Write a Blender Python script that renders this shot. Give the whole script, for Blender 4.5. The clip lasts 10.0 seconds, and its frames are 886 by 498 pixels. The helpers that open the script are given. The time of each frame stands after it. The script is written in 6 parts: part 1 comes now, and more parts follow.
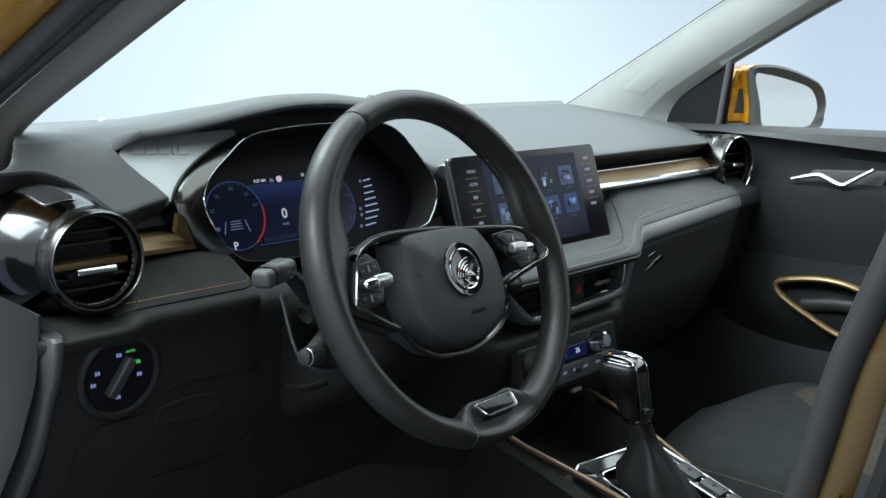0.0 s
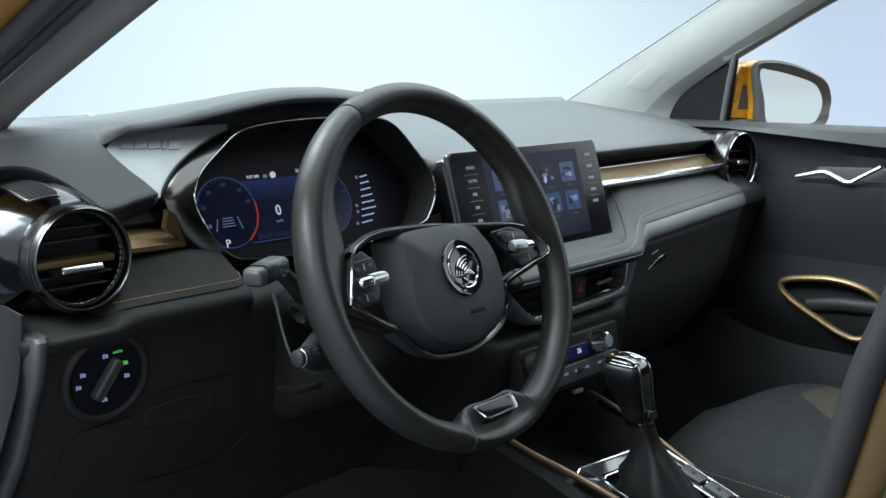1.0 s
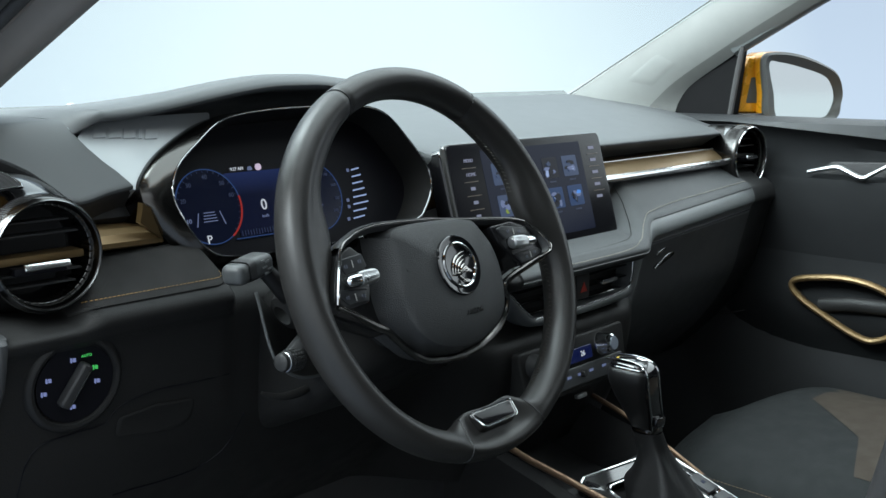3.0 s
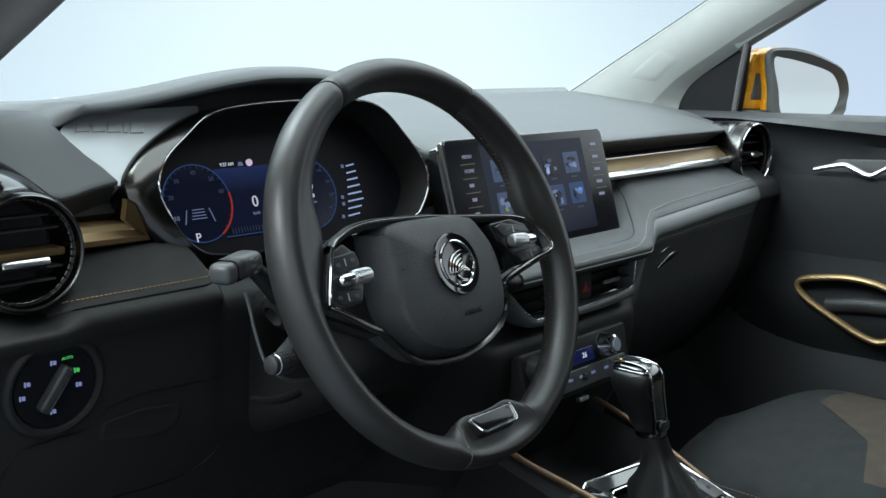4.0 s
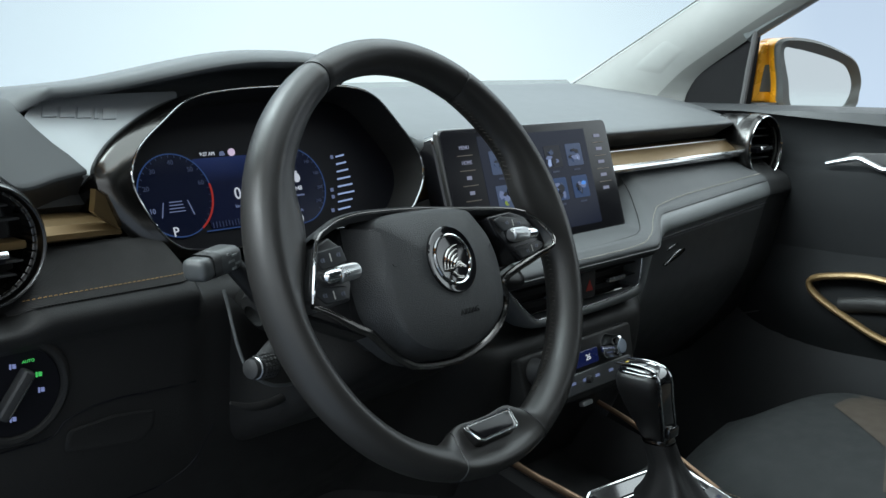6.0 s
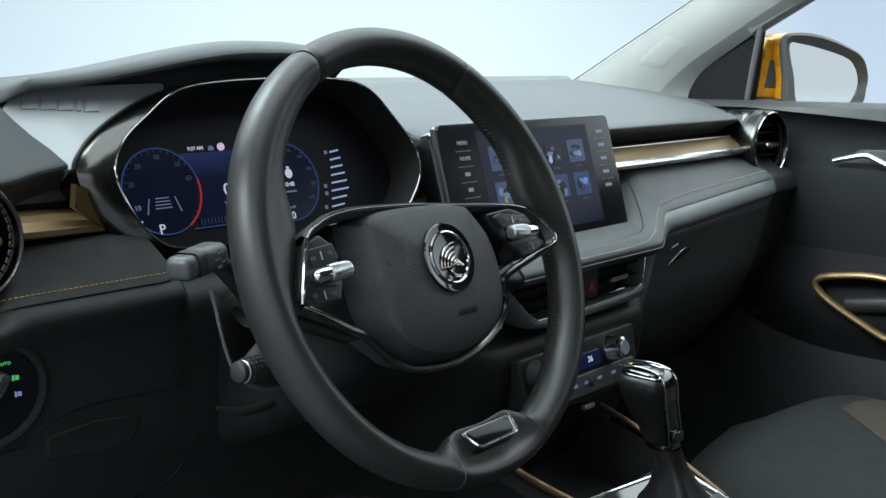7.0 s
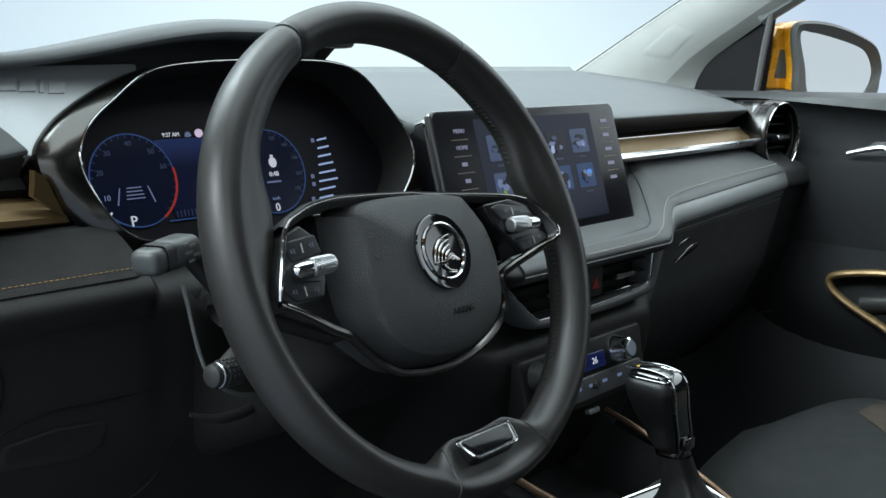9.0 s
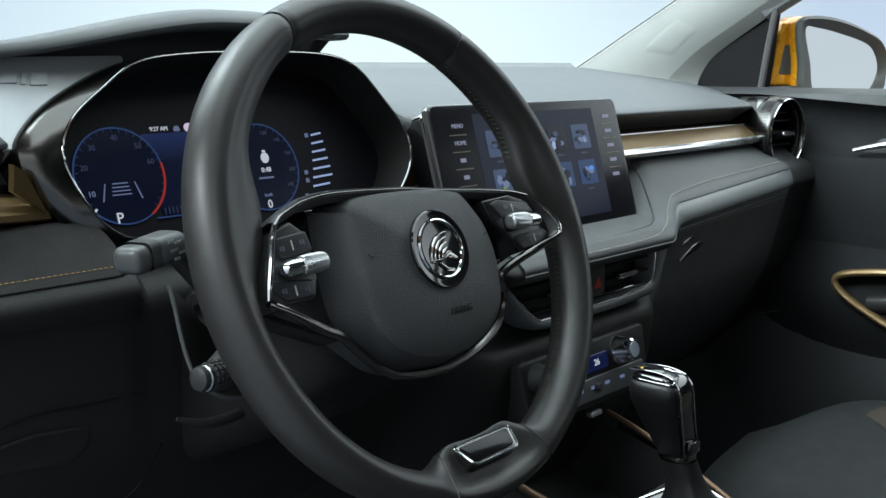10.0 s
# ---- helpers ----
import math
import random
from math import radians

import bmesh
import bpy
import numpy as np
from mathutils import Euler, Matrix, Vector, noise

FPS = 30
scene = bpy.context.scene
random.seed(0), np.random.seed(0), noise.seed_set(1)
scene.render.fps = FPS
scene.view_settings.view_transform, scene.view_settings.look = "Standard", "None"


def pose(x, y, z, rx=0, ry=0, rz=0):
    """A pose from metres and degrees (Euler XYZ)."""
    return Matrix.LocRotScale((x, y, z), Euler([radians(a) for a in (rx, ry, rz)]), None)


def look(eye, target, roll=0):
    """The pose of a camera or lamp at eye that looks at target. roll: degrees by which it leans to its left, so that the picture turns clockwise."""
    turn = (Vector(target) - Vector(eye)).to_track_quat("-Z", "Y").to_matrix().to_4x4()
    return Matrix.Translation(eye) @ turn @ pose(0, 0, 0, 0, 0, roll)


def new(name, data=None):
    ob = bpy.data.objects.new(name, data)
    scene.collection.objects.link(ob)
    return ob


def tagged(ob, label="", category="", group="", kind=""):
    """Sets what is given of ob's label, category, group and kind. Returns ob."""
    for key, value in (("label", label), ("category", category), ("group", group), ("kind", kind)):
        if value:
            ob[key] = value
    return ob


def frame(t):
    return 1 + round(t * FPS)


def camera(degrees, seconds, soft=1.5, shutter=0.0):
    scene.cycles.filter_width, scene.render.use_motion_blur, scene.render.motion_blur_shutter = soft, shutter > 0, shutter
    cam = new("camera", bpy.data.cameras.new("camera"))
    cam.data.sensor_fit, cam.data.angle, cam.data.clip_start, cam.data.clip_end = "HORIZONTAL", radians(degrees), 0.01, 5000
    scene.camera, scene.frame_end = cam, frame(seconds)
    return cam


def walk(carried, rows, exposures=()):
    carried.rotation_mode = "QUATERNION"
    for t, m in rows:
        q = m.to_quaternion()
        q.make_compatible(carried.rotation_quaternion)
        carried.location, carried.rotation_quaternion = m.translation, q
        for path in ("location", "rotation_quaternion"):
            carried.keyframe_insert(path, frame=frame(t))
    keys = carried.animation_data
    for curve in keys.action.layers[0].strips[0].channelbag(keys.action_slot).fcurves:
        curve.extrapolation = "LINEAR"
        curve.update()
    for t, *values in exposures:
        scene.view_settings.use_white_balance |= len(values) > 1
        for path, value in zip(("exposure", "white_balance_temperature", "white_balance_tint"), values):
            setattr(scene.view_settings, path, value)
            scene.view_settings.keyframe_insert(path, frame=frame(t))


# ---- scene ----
cam = camera(46.59, 10.0)
PATH = [
    (0.0, -1.1700, -0.7165, 1.1489, 79.786, 0.000, -47.790),
    (0.5, -1.1584, -0.7071, 1.1454, 79.774, -0.011, -47.790),
    (1.0, -1.1454, -0.6970, 1.1417, 79.746, -0.029, -47.779),
    (1.5, -1.1335, -0.6880, 1.1371, 79.792, -0.006, -47.767),
    (2.0, -1.1196, -0.6773, 1.1329, 79.803, -0.011, -47.756),
    (2.5, -1.1070, -0.6674, 1.1292, 79.797, -0.017, -47.745),
    (4.0, -1.0654, -0.6349, 1.1164, 79.843, -0.029, -47.745),
    (4.5, -1.0532, -0.6254, 1.1124, 79.854, -0.029, -47.733),
    (5.0, -1.0404, -0.6157, 1.1082, 79.854, -0.034, -47.722),
    (5.5, -1.0280, -0.6062, 1.1042, 79.860, -0.029, -47.716),
    (7.0, -0.9870, -0.5745, 1.0917, 79.889, -0.029, -47.705),
    (7.5, -0.9745, -0.5648, 1.0878, 79.900, -0.006, -47.705),
    (8.0, -0.9612, -0.5544, 1.0833, 79.906, -0.017, -47.699),
    (8.5, -0.9494, -0.5451, 1.0792, 79.900, -0.023, -47.699),
    (9.0, -0.9357, -0.5346, 1.0747, 79.900, -0.011, -47.687),
    (9.5, -0.9239, -0.5254, 1.0711, 79.917, -0.006, -47.682),
    (10.0, -0.9132, -0.5171, 1.0677, 79.917, 0.000, -47.682),
]

# ---- light and surroundings ----
walk(cam, [(t, pose(*p)) for t, *p in PATH])
scene.view_settings.exposure = 0.0

world = bpy.data.worlds.new("studio_light")
scene.world = world
world.use_nodes = True
# a studio whose ceiling, ahead of the car above all, is one large soft light and whose walls are dimmer
wt = world.node_tree
wn = wt.nodes["Background"]
w_co, w_ramp = wt.nodes.new("ShaderNodeTexCoord"), wt.nodes.new("ShaderNodeValToRGB")
w_axis = wt.nodes.new("ShaderNodeVectorMath")
w_axis.operation = "DOT_PRODUCT"
w_axis.inputs[1].default_value = (0.20, 0.18, 1.0)
wt.links.new(w_co.outputs["Generated"], w_axis.inputs[0])
wt.links.new(w_axis.outputs["Value"], w_ramp.inputs["Fac"])
wt.links.new(w_ramp.outputs["Color"], wn.inputs["Color"])
w_ramp.color_ramp.elements[0].color = (0.220, 0.243, 0.264, 1)
w_ramp.color_ramp.elements[0].position = 0.14
w_ramp.color_ramp.elements[1].color = (0.84, 0.96, 1.0, 1)
w_ramp.color_ramp.elements[1].position = 0.68
wn.inputs["Strength"].default_value = 3.95


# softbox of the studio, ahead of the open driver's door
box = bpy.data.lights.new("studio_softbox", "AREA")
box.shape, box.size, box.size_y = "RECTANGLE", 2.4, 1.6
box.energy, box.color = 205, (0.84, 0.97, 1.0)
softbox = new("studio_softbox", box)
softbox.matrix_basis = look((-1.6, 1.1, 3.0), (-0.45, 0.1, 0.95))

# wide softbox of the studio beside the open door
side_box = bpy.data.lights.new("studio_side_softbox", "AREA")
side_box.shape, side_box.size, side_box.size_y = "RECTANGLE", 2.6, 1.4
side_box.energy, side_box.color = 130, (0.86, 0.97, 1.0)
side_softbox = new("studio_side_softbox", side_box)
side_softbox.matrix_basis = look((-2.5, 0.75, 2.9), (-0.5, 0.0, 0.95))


# ---- materials ----
def material(name, color, rough=0.5, metal=0.0, grain=0.0, grain_size=900.0, vary=0.12, coat=0.0, leather=False,
             emit=None, emit_strength=0.0, weave=False, spec=0.5, wear=0.1):
    """A procedural surface: two scales of colour and gloss variation and a fine relief."""
    m = bpy.data.materials.new(name)
    m.use_nodes = True
    n, l = m.node_tree.nodes, m.node_tree.links
    b = n["Principled BSDF"]
    b.inputs["Roughness"].default_value = rough
    b.inputs["Metallic"].default_value = metal
    b.inputs["Coat Weight"].default_value = coat
    b.inputs["Coat Roughness"].default_value = 0.05
    b.inputs["Specular IOR Level"].default_value = spec
    tc = n.new("ShaderNodeTexCoord")
    big = n.new("ShaderNodeTexNoise")
    big.inputs["Scale"].default_value = 9.0
    big.inputs["Detail"].default_value = 4.0
    l.new(tc.outputs["Object"], big.inputs["Vector"])
    ramp = n.new("ShaderNodeMix")
    ramp.data_type = "RGBA"
    ramp.inputs["A"].default_value = (*[c * (1 - vary) for c in color], 1)
    ramp.inputs["B"].default_value = (*[min(1, c * (1 + vary)) for c in color], 1)
    l.new(big.outputs["Fac"], ramp.inputs["Factor"])
    l.new(ramp.outputs["Result"], b.inputs["Base Color"])
    smudge = n.new("ShaderNodeTexNoise")
    smudge.inputs["Scale"].default_value = 38.0
    smudge.inputs["Detail"].default_value = 5.0
    l.new(tc.outputs["Object"], smudge.inputs["Vector"])
    mr = n.new("ShaderNodeMapRange")
    mr.inputs["From Min"].default_value, mr.inputs["From Max"].default_value = 0.3, 0.7
    mr.inputs["To Min"].default_value, mr.inputs["To Max"].default_value = rough * (1 - wear), min(1.0, rough * (1 + wear))
    l.new(smudge.outputs["Fac"], mr.inputs["Value"])
    l.new(mr.outputs["Result"], b.inputs["Roughness"])
    if grain > 0:
        if weave:
            tex = n.new("ShaderNodeTexWave")
            tex.inputs["Scale"].default_value = grain_size
            tex.inputs["Distortion"].default_value = 0.6
            tex.bands_direction = "DIAGONAL"
            l.new(tex.outputs["Fac"], ramp.inputs["Factor"])
            ramp.inputs["A"].default_value = (*[c * 0.6 for c in color], 1)
            ramp.inputs["B"].default_value = (*[c * 1.5 for c in color], 1)
            tex.wave_profile = "SIN"
            out = tex.outputs["Fac"]
        elif leather:
            tex = n.new("ShaderNodeTexVoronoi")
            tex.feature = "F1"
            tex.inputs["Scale"].default_value = grain_size
            out = tex.outputs["Distance"]
        else:
            tex = n.new("ShaderNodeTexNoise")
            tex.inputs["Scale"].default_value = grain_size
            tex.inputs["Detail"].default_value = 2.0
            out = tex.outputs["Fac"]
        l.new(tc.outputs["Object"], tex.inputs["Vector"])
        bump = n.new("ShaderNodeBump")
        bump.inputs["Strength"].default_value = grain
        bump.inputs["Distance"].default_value = 0.0006
        l.new(out, bump.inputs["Height"])
        l.new(bump.outputs["Normal"], b.inputs["Normal"])
    if emit:
        b.inputs["Emission Color"].default_value = (*emit, 1)
        b.inputs["Emission Strength"].default_value = emit_strength
    return m


SOFT = material("soft_touch_plastic", (0.074, 0.0785, 0.081), 0.52, grain=0.12, grain_size=1100, vary=0.04, wear=0.02, spec=0.34)
# darker copy of the soft-touch plastic, for the pad shaded by the brass strip
SHADEDSOFT = material("shaded_soft_touch", (0.054, 0.057, 0.059), 0.52, grain=0.4, grain_size=900, vary=0.05, wear=0.04, spec=0.38)
# lower dash plastic, lightened in place of light bounced from the floor
GLOVEBOX = material("glovebox_lightened", (0.064, 0.066, 0.069), 0.42, grain=0.3, grain_size=800)
HARD = material("hard_grained_plastic", (0.023, 0.0232, 0.0238), 0.50, grain=0.45, grain_size=800, spec=0.38)
DARK = material("black_plastic", (0.026, 0.026, 0.0268), 0.55, grain=0.25, grain_size=900, spec=0.38)
LEATHER = material("smooth_black_leather", (0.0185, 0.0176, 0.0168), 0.40, grain=0.12, grain_size=1400, leather=True, spec=0.55)
PADSKIN = material("grained_airbag_skin", (0.036, 0.0375, 0.039), 0.40, grain=0.65, grain_size=1250, leather=True)
FASCIA = material("lower_fascia_plastic", (0.0130, 0.0128, 0.0127), 0.52, grain=0.45, grain_size=800, spec=0.24)
GLOSS = material("piano_black", (0.006, 0.006, 0.007), 0.07, coat=0.6, vary=0.05)
VOID = material("deep_black", (0.016, 0.016, 0.0165), 0.7, spec=0.2, vary=0.05)
SMOKE = material("smoked_grey_gloss", (0.032, 0.032, 0.031), 0.14, coat=0.5)
CHROME = material("polished_chrome", (0.78, 0.79, 0.8), 0.09, metal=1.0, vary=0.03)
BRIGHT = material("bright_satin_chrome", (0.72, 0.73, 0.74), 0.2, metal=1.0, vary=0.04)
SATINDIM = material("dull_satin_edge", (0.26, 0.265, 0.27), 0.25, metal=1.0, vary=0.05)
SATIN = material("satin_silver", (0.48, 0.49, 0.5), 0.3, metal=0.9, vary=0.05, grain=0.05)
BRASS = material("satin_brass_lacquer", (0.165, 0.108, 0.048), 0.40, metal=0.55, vary=0.04)
COPPER = material("copper_trim", (0.21, 0.135, 0.088), 0.36, metal=0.8, vary=0.06)
PANELMETAL = material("brushed_grey_panel", (0.36, 0.378, 0.385), 0.44, metal=0.4, vary=0.05, grain=0.1, grain_size=1200)
PODMETAL = material("dark_silver_lacquer", (0.070, 0.072, 0.076), 0.13, metal=1.0, vary=0.04)
PILLAR = material("light_grey_pillar_fabric", (0.182, 0.189, 0.181), 0.8, grain=0.3, grain_size=1200)
PAINT = material("golden_yellow_paint", (0.62, 0.27, 0.008), 0.28, metal=0.25, coat=0.9, vary=0.05)
RUBBER = material("black_rubber", (0.045, 0.044, 0.044), 0.6, grain=0.15)
FABRIC = material("dark_woven_fabric", (0.021, 0.0205, 0.020), 0.9, grain=0.7, grain_size=240, weave=True, spec=0.25)
SEATCLOTH = material("grey_green_seat_fabric", (0.0150, 0.0167, 0.0170), 0.85, spec=0.2, grain=0.5, grain_size=600)
SEATBROWN = material("brown_seat_insert", (0.026, 0.0185, 0.0115), 0.85, grain=0.6, grain_size=500)
THREAD = material("ochre_thread", (0.40, 0.23, 0.07), 0.7)
GREYTHREAD = material("pale_thread", (0.36, 0.33, 0.28), 0.7)
BLACKTHREAD = material("black_thread", (0.012, 0.012, 0.012), 0.5)
CARPET = material("black_carpet", (0.12, 0.12, 0.121), 0.95, grain=0.8, grain_size=500)
STUDIO = material("white_studio_floor", (0.30, 0.312, 0.318), 0.6)


def glow(name, color, strength):
    return material(name, (0.01, 0.01, 0.012), 0.4, spec=0.15, emit=color, emit_strength=strength, vary=0.0)


GLASS_BLACK = material("black_display_glass", (0.006, 0.006, 0.008), 0.45, vary=0.0, spec=0.12)
LIT_WHITE = glow("lit_white", (0.80, 0.88, 1.0), 0.58)
LIT_DIM = glow("lit_dim_blue", (0.35, 0.45, 0.8), 0.28)
LIT_FAINT = glow("lit_faint_blue", (0.25, 0.35, 0.7), 0.085)
LIT_BLUE = glow("lit_blue", (0.06, 0.16, 0.50), 0.25)
LIT_RED = glow("lit_red", (0.9, 0.05, 0.03), 0.28)
LIT_GREEN = glow("lit_green", (0.1, 0.9, 0.2), 0.5)
LIT_BAR = glow("lit_pale_blue", (0.45, 0.6, 1.0), 0.6)


# ---- mesh helpers ----
def part(name, bm, mat, parent=None, label="", smooth=True, local=False, angle=35):
    bmesh.ops.remove_doubles(bm, verts=bm.verts, dist=1e-6)
    bmesh.ops.recalc_face_normals(bm, faces=bm.faces)
    me = bpy.data.meshes.new(name)
    if smooth:
        lim = radians(angle)
        for f in bm.faces:
            f.smooth = True
        for e in bm.edges:
            if len(e.link_faces) == 2 and e.calc_face_angle(0) > lim:
                e.smooth = False
    bm.to_mesh(me)
    bm.free()
    if mat:
        me.materials.append(mat)
    ob = new(name, me)
    if parent:
        ob.parent = parent
        if not local and parent.type == "EMPTY":
            ob.matrix_parent_inverse = parent.matrix_basis.inverted()
    if label:
        ob["label"] = label
    return ob


def thing(name, m, label, category, group="", kind=""):
    ob = new(name)
    ob.empty_display_size = 0.02
    ob.matrix_basis = m if isinstance(m, Matrix) else Matrix.Translation(m)
    return tagged(ob, label, category, group, kind)


def smooth(a, b, x):
    t = min(1.0, max(0.0, (x - a) / (b - a)))
    return t * t * (3 - 2 * t)


def curve_points(ctrl, n=12, closed=False):
    """A smooth line (Catmull-Rom) through some control points."""
    P = [Vector(p) for p in ctrl]
    out, k = [], len(P)
    for i in range(k if closed else k - 1):
        p0 = P[i - 1] if closed or i else P[0] * 2 - P[1]
        p1, p2 = P[i], P[(i + 1) % k]
        p3 = P[(i + 2) % k] if closed or i + 2 < k else P[-1] * 2 - P[-2]
        for j in range(n):
            t = j / n
            out.append(0.5 * ((2 * p1) + (p2 - p0) * t + (2 * p0 - 5 * p1 + 4 * p2 - p3) * t * t + (3 * p1 - p0 - 3 * p2 + p3) * t ** 3))
    if not closed:
        out.append(P[-1])
    return out


def rounded(pts, r, n=5):
    """A polygon (2D) with its corners rounded; r is one radius or one for each corner."""
    out, k = [], len(pts)
    for i in range(k):
        p, a, b = Vector(pts[i]), Vector(pts[i - 1]), Vector(pts[(i + 1) % k])
        u, v = (a - p), (b - p)
        ang = u.angle(v)
        rr = r[i] if isinstance(r, (list, tuple)) else r
        d = min(rr / math.tan(ang / 2), u.length * 0.48, v.length * 0.48)
        s, e = p + u.normalized() * d, p + v.normalized() * d
        for j in range(n + 1):
            t = j / n
            out.append((1 - t) ** 2 * s + 2 * t * (1 - t) * p + t * t * e)
    return out


def bridge(bm, rings, closed=True, cap=False):
    """Faces between successive rows of points."""
    rows = [[bm.verts.new(p) for p in ring] for ring in rings]
    for a, b in zip(rows, rows[1:]):
        n = len(a)
        for i in range(n if closed else n - 1):
            j = (i + 1) % n
            bm.faces.new((a[i], a[j], b[j], b[i]))
    if cap:
        bm.faces.new(rows[0][::-1])
        bm.faces.new(rows[-1])
    return bm


def slab(outline, z0, z1, bevel=0.0, m=Matrix(), steps=3, bm=None):
    """A plate with that 2D outline between z0 and z1 with a rounded front edge (at z1), laid by the matrix m."""
    bm = bm or bmesh.new()
    o = [Vector((p[0], p[1])) for p in outline]
    c = sum(o, Vector((0, 0))) / len(o)
    k = len(o)
    nrm = []
    area = sum(o[i].x * o[(i + 1) % k].y - o[(i + 1) % k].x * o[i].y for i in range(k))
    for i in range(k):
        t = o[(i + 1) % k] - o[i - 1]
        q = Vector((t.y, -t.x))
        nrm.append((q.normalized() if q.length > 1e-9 else (o[i] - c).normalized()) * (1 if area > 0 else -1))
    rings = [[m @ Vector((p.x, p.y, z0)) for p in o]]
    if bevel > 0:
        for s in range(steps + 1):
            a = s / steps * math.pi / 2
            inset, z = bevel * (1 - math.cos(a)), z1 - bevel + bevel * math.sin(a)
            rings.append([m @ Vector((p.x - q.x * inset, p.y - q.y * inset, z)) for p, q in zip(o, nrm)])
    else:
        rings.append([m @ Vector((p.x, p.y, z1)) for p in o])
    return bridge(bm, rings, cap=True)


def ring_plate(outer, inner, z_out, z_in, depth, m=Matrix()):
    """A frame between two outlines of equal point count, its front sloping from z_out to z_in, with a back side."""
    bm = bmesh.new()
    f = lambda o, z: [m @ Vector((p[0], p[1], z)) for p in o]
    rings = [f(outer, z_out - depth), f(outer, z_out), f(inner, z_in), f(inner, z_in - depth)]
    return bridge(bm, rings + [rings[0]])


def tube(points, radius, sides=10, closed=False, flat=1.0, bm=None, up=Vector((0, 0, 1)), caps=True):
    """A bar swept along a line; radius may be a function of 0..1; flat squeezes it along 'up'."""
    bm = bm or bmesh.new()
    P = [Vector(p) for p in points]
    n, rings = len(P), []
    for i, p in enumerate(P):
        t = (P[(i + 1) % n] - P[i - 1]) if closed or 0 < i < n - 1 else (P[1] - P[0] if i == 0 else P[-1] - P[-2])
        t.normalize()
        s = t.cross(up)
        if s.length < 1e-4:
            s = t.cross(Vector((1, 0, 0)))
        s.normalize()
        v = s.cross(t)
        r = radius(i / (n - 1)) if callable(radius) else radius
        rings.append([p + s * r * math.cos(a) + v * r * flat * math.sin(a) for a in (2 * math.pi * j / sides for j in range(sides))])
    if closed:
        rings.append(rings[0])
    return bridge(bm, rings, cap=caps and not closed)


def lathe(profile, segs=48, m=Matrix(), bm=None):
    """A turned shape: (radius, height) pairs round the z axis."""
    bm = bm or bmesh.new()
    rings = []
    for r, z in profile:
        rings.append([m @ Vector((r * math.cos(a), r * math.sin(a), z)) for a in (2 * math.pi * j / segs for j in range(segs))])
    return bridge(bm, rings)


def block(cx, cy, cz, sx, sy, sz, bevel=0.0, m=Matrix(), seg=2, bm=None):
    own = bmesh.new()
    bmesh.ops.create_cube(own, size=1.0)
    bmesh.ops.scale(own, vec=(sx, sy, sz), verts=own.verts)
    if bevel > 0:
        bmesh.ops.bevel(own, geom=own.edges[:], offset=bevel, segments=seg, profile=0.6, affect="EDGES")
    bmesh.ops.transform(own, matrix=m @ Matrix.Translation((cx, cy, cz)), verts=own.verts)
    if bm is None:
        return own
    tmp = bpy.data.meshes.new("tmp")
    own.to_mesh(tmp)
    bm.from_mesh(tmp)
    bpy.data.meshes.remove(tmp)
    own.free()
    return bm


def lettering(name, words, size, m, mat, parent=None, depth=0.0003, local=False, label=""):
    c = bpy.data.curves.new(name, "FONT")
    c.body, c.size, c.extrude, c.align_x, c.align_y = words, size, depth, "CENTER", "CENTER"
    c.resolution_u = 3
    tmp = new("tmp_text", c)
    me = bpy.data.meshes.new_from_object(tmp)
    bpy.data.objects.remove(tmp)
    bpy.data.curves.remove(c)
    bm = bmesh.new()
    bm.from_mesh(me)
    bpy.data.meshes.remove(me)
    bmesh.ops.transform(bm, matrix=m, verts=bm.verts)
    return part(name, bm, mat, parent, label, smooth=False, local=local)


def arc(cx, cy, r, a0, a1, n=24):
    return [(cx + r * math.cos(radians(a0 + (a1 - a0) * i / n)), cy + r * math.sin(radians(a0 + (a1 - a0) * i / n))) for i in range(n + 1)]


def facing(x, y, z, lean=0.0, turn=0.0):
    """A frame whose x runs to the car's right, y up (leaning forward by lean degrees) and z towards the driver."""
    return Matrix.Translation((x, y, z)) @ Matrix.Rotation(radians(turn), 4, "Z") @ Matrix.Rotation(radians(90 - lean), 4, "X")


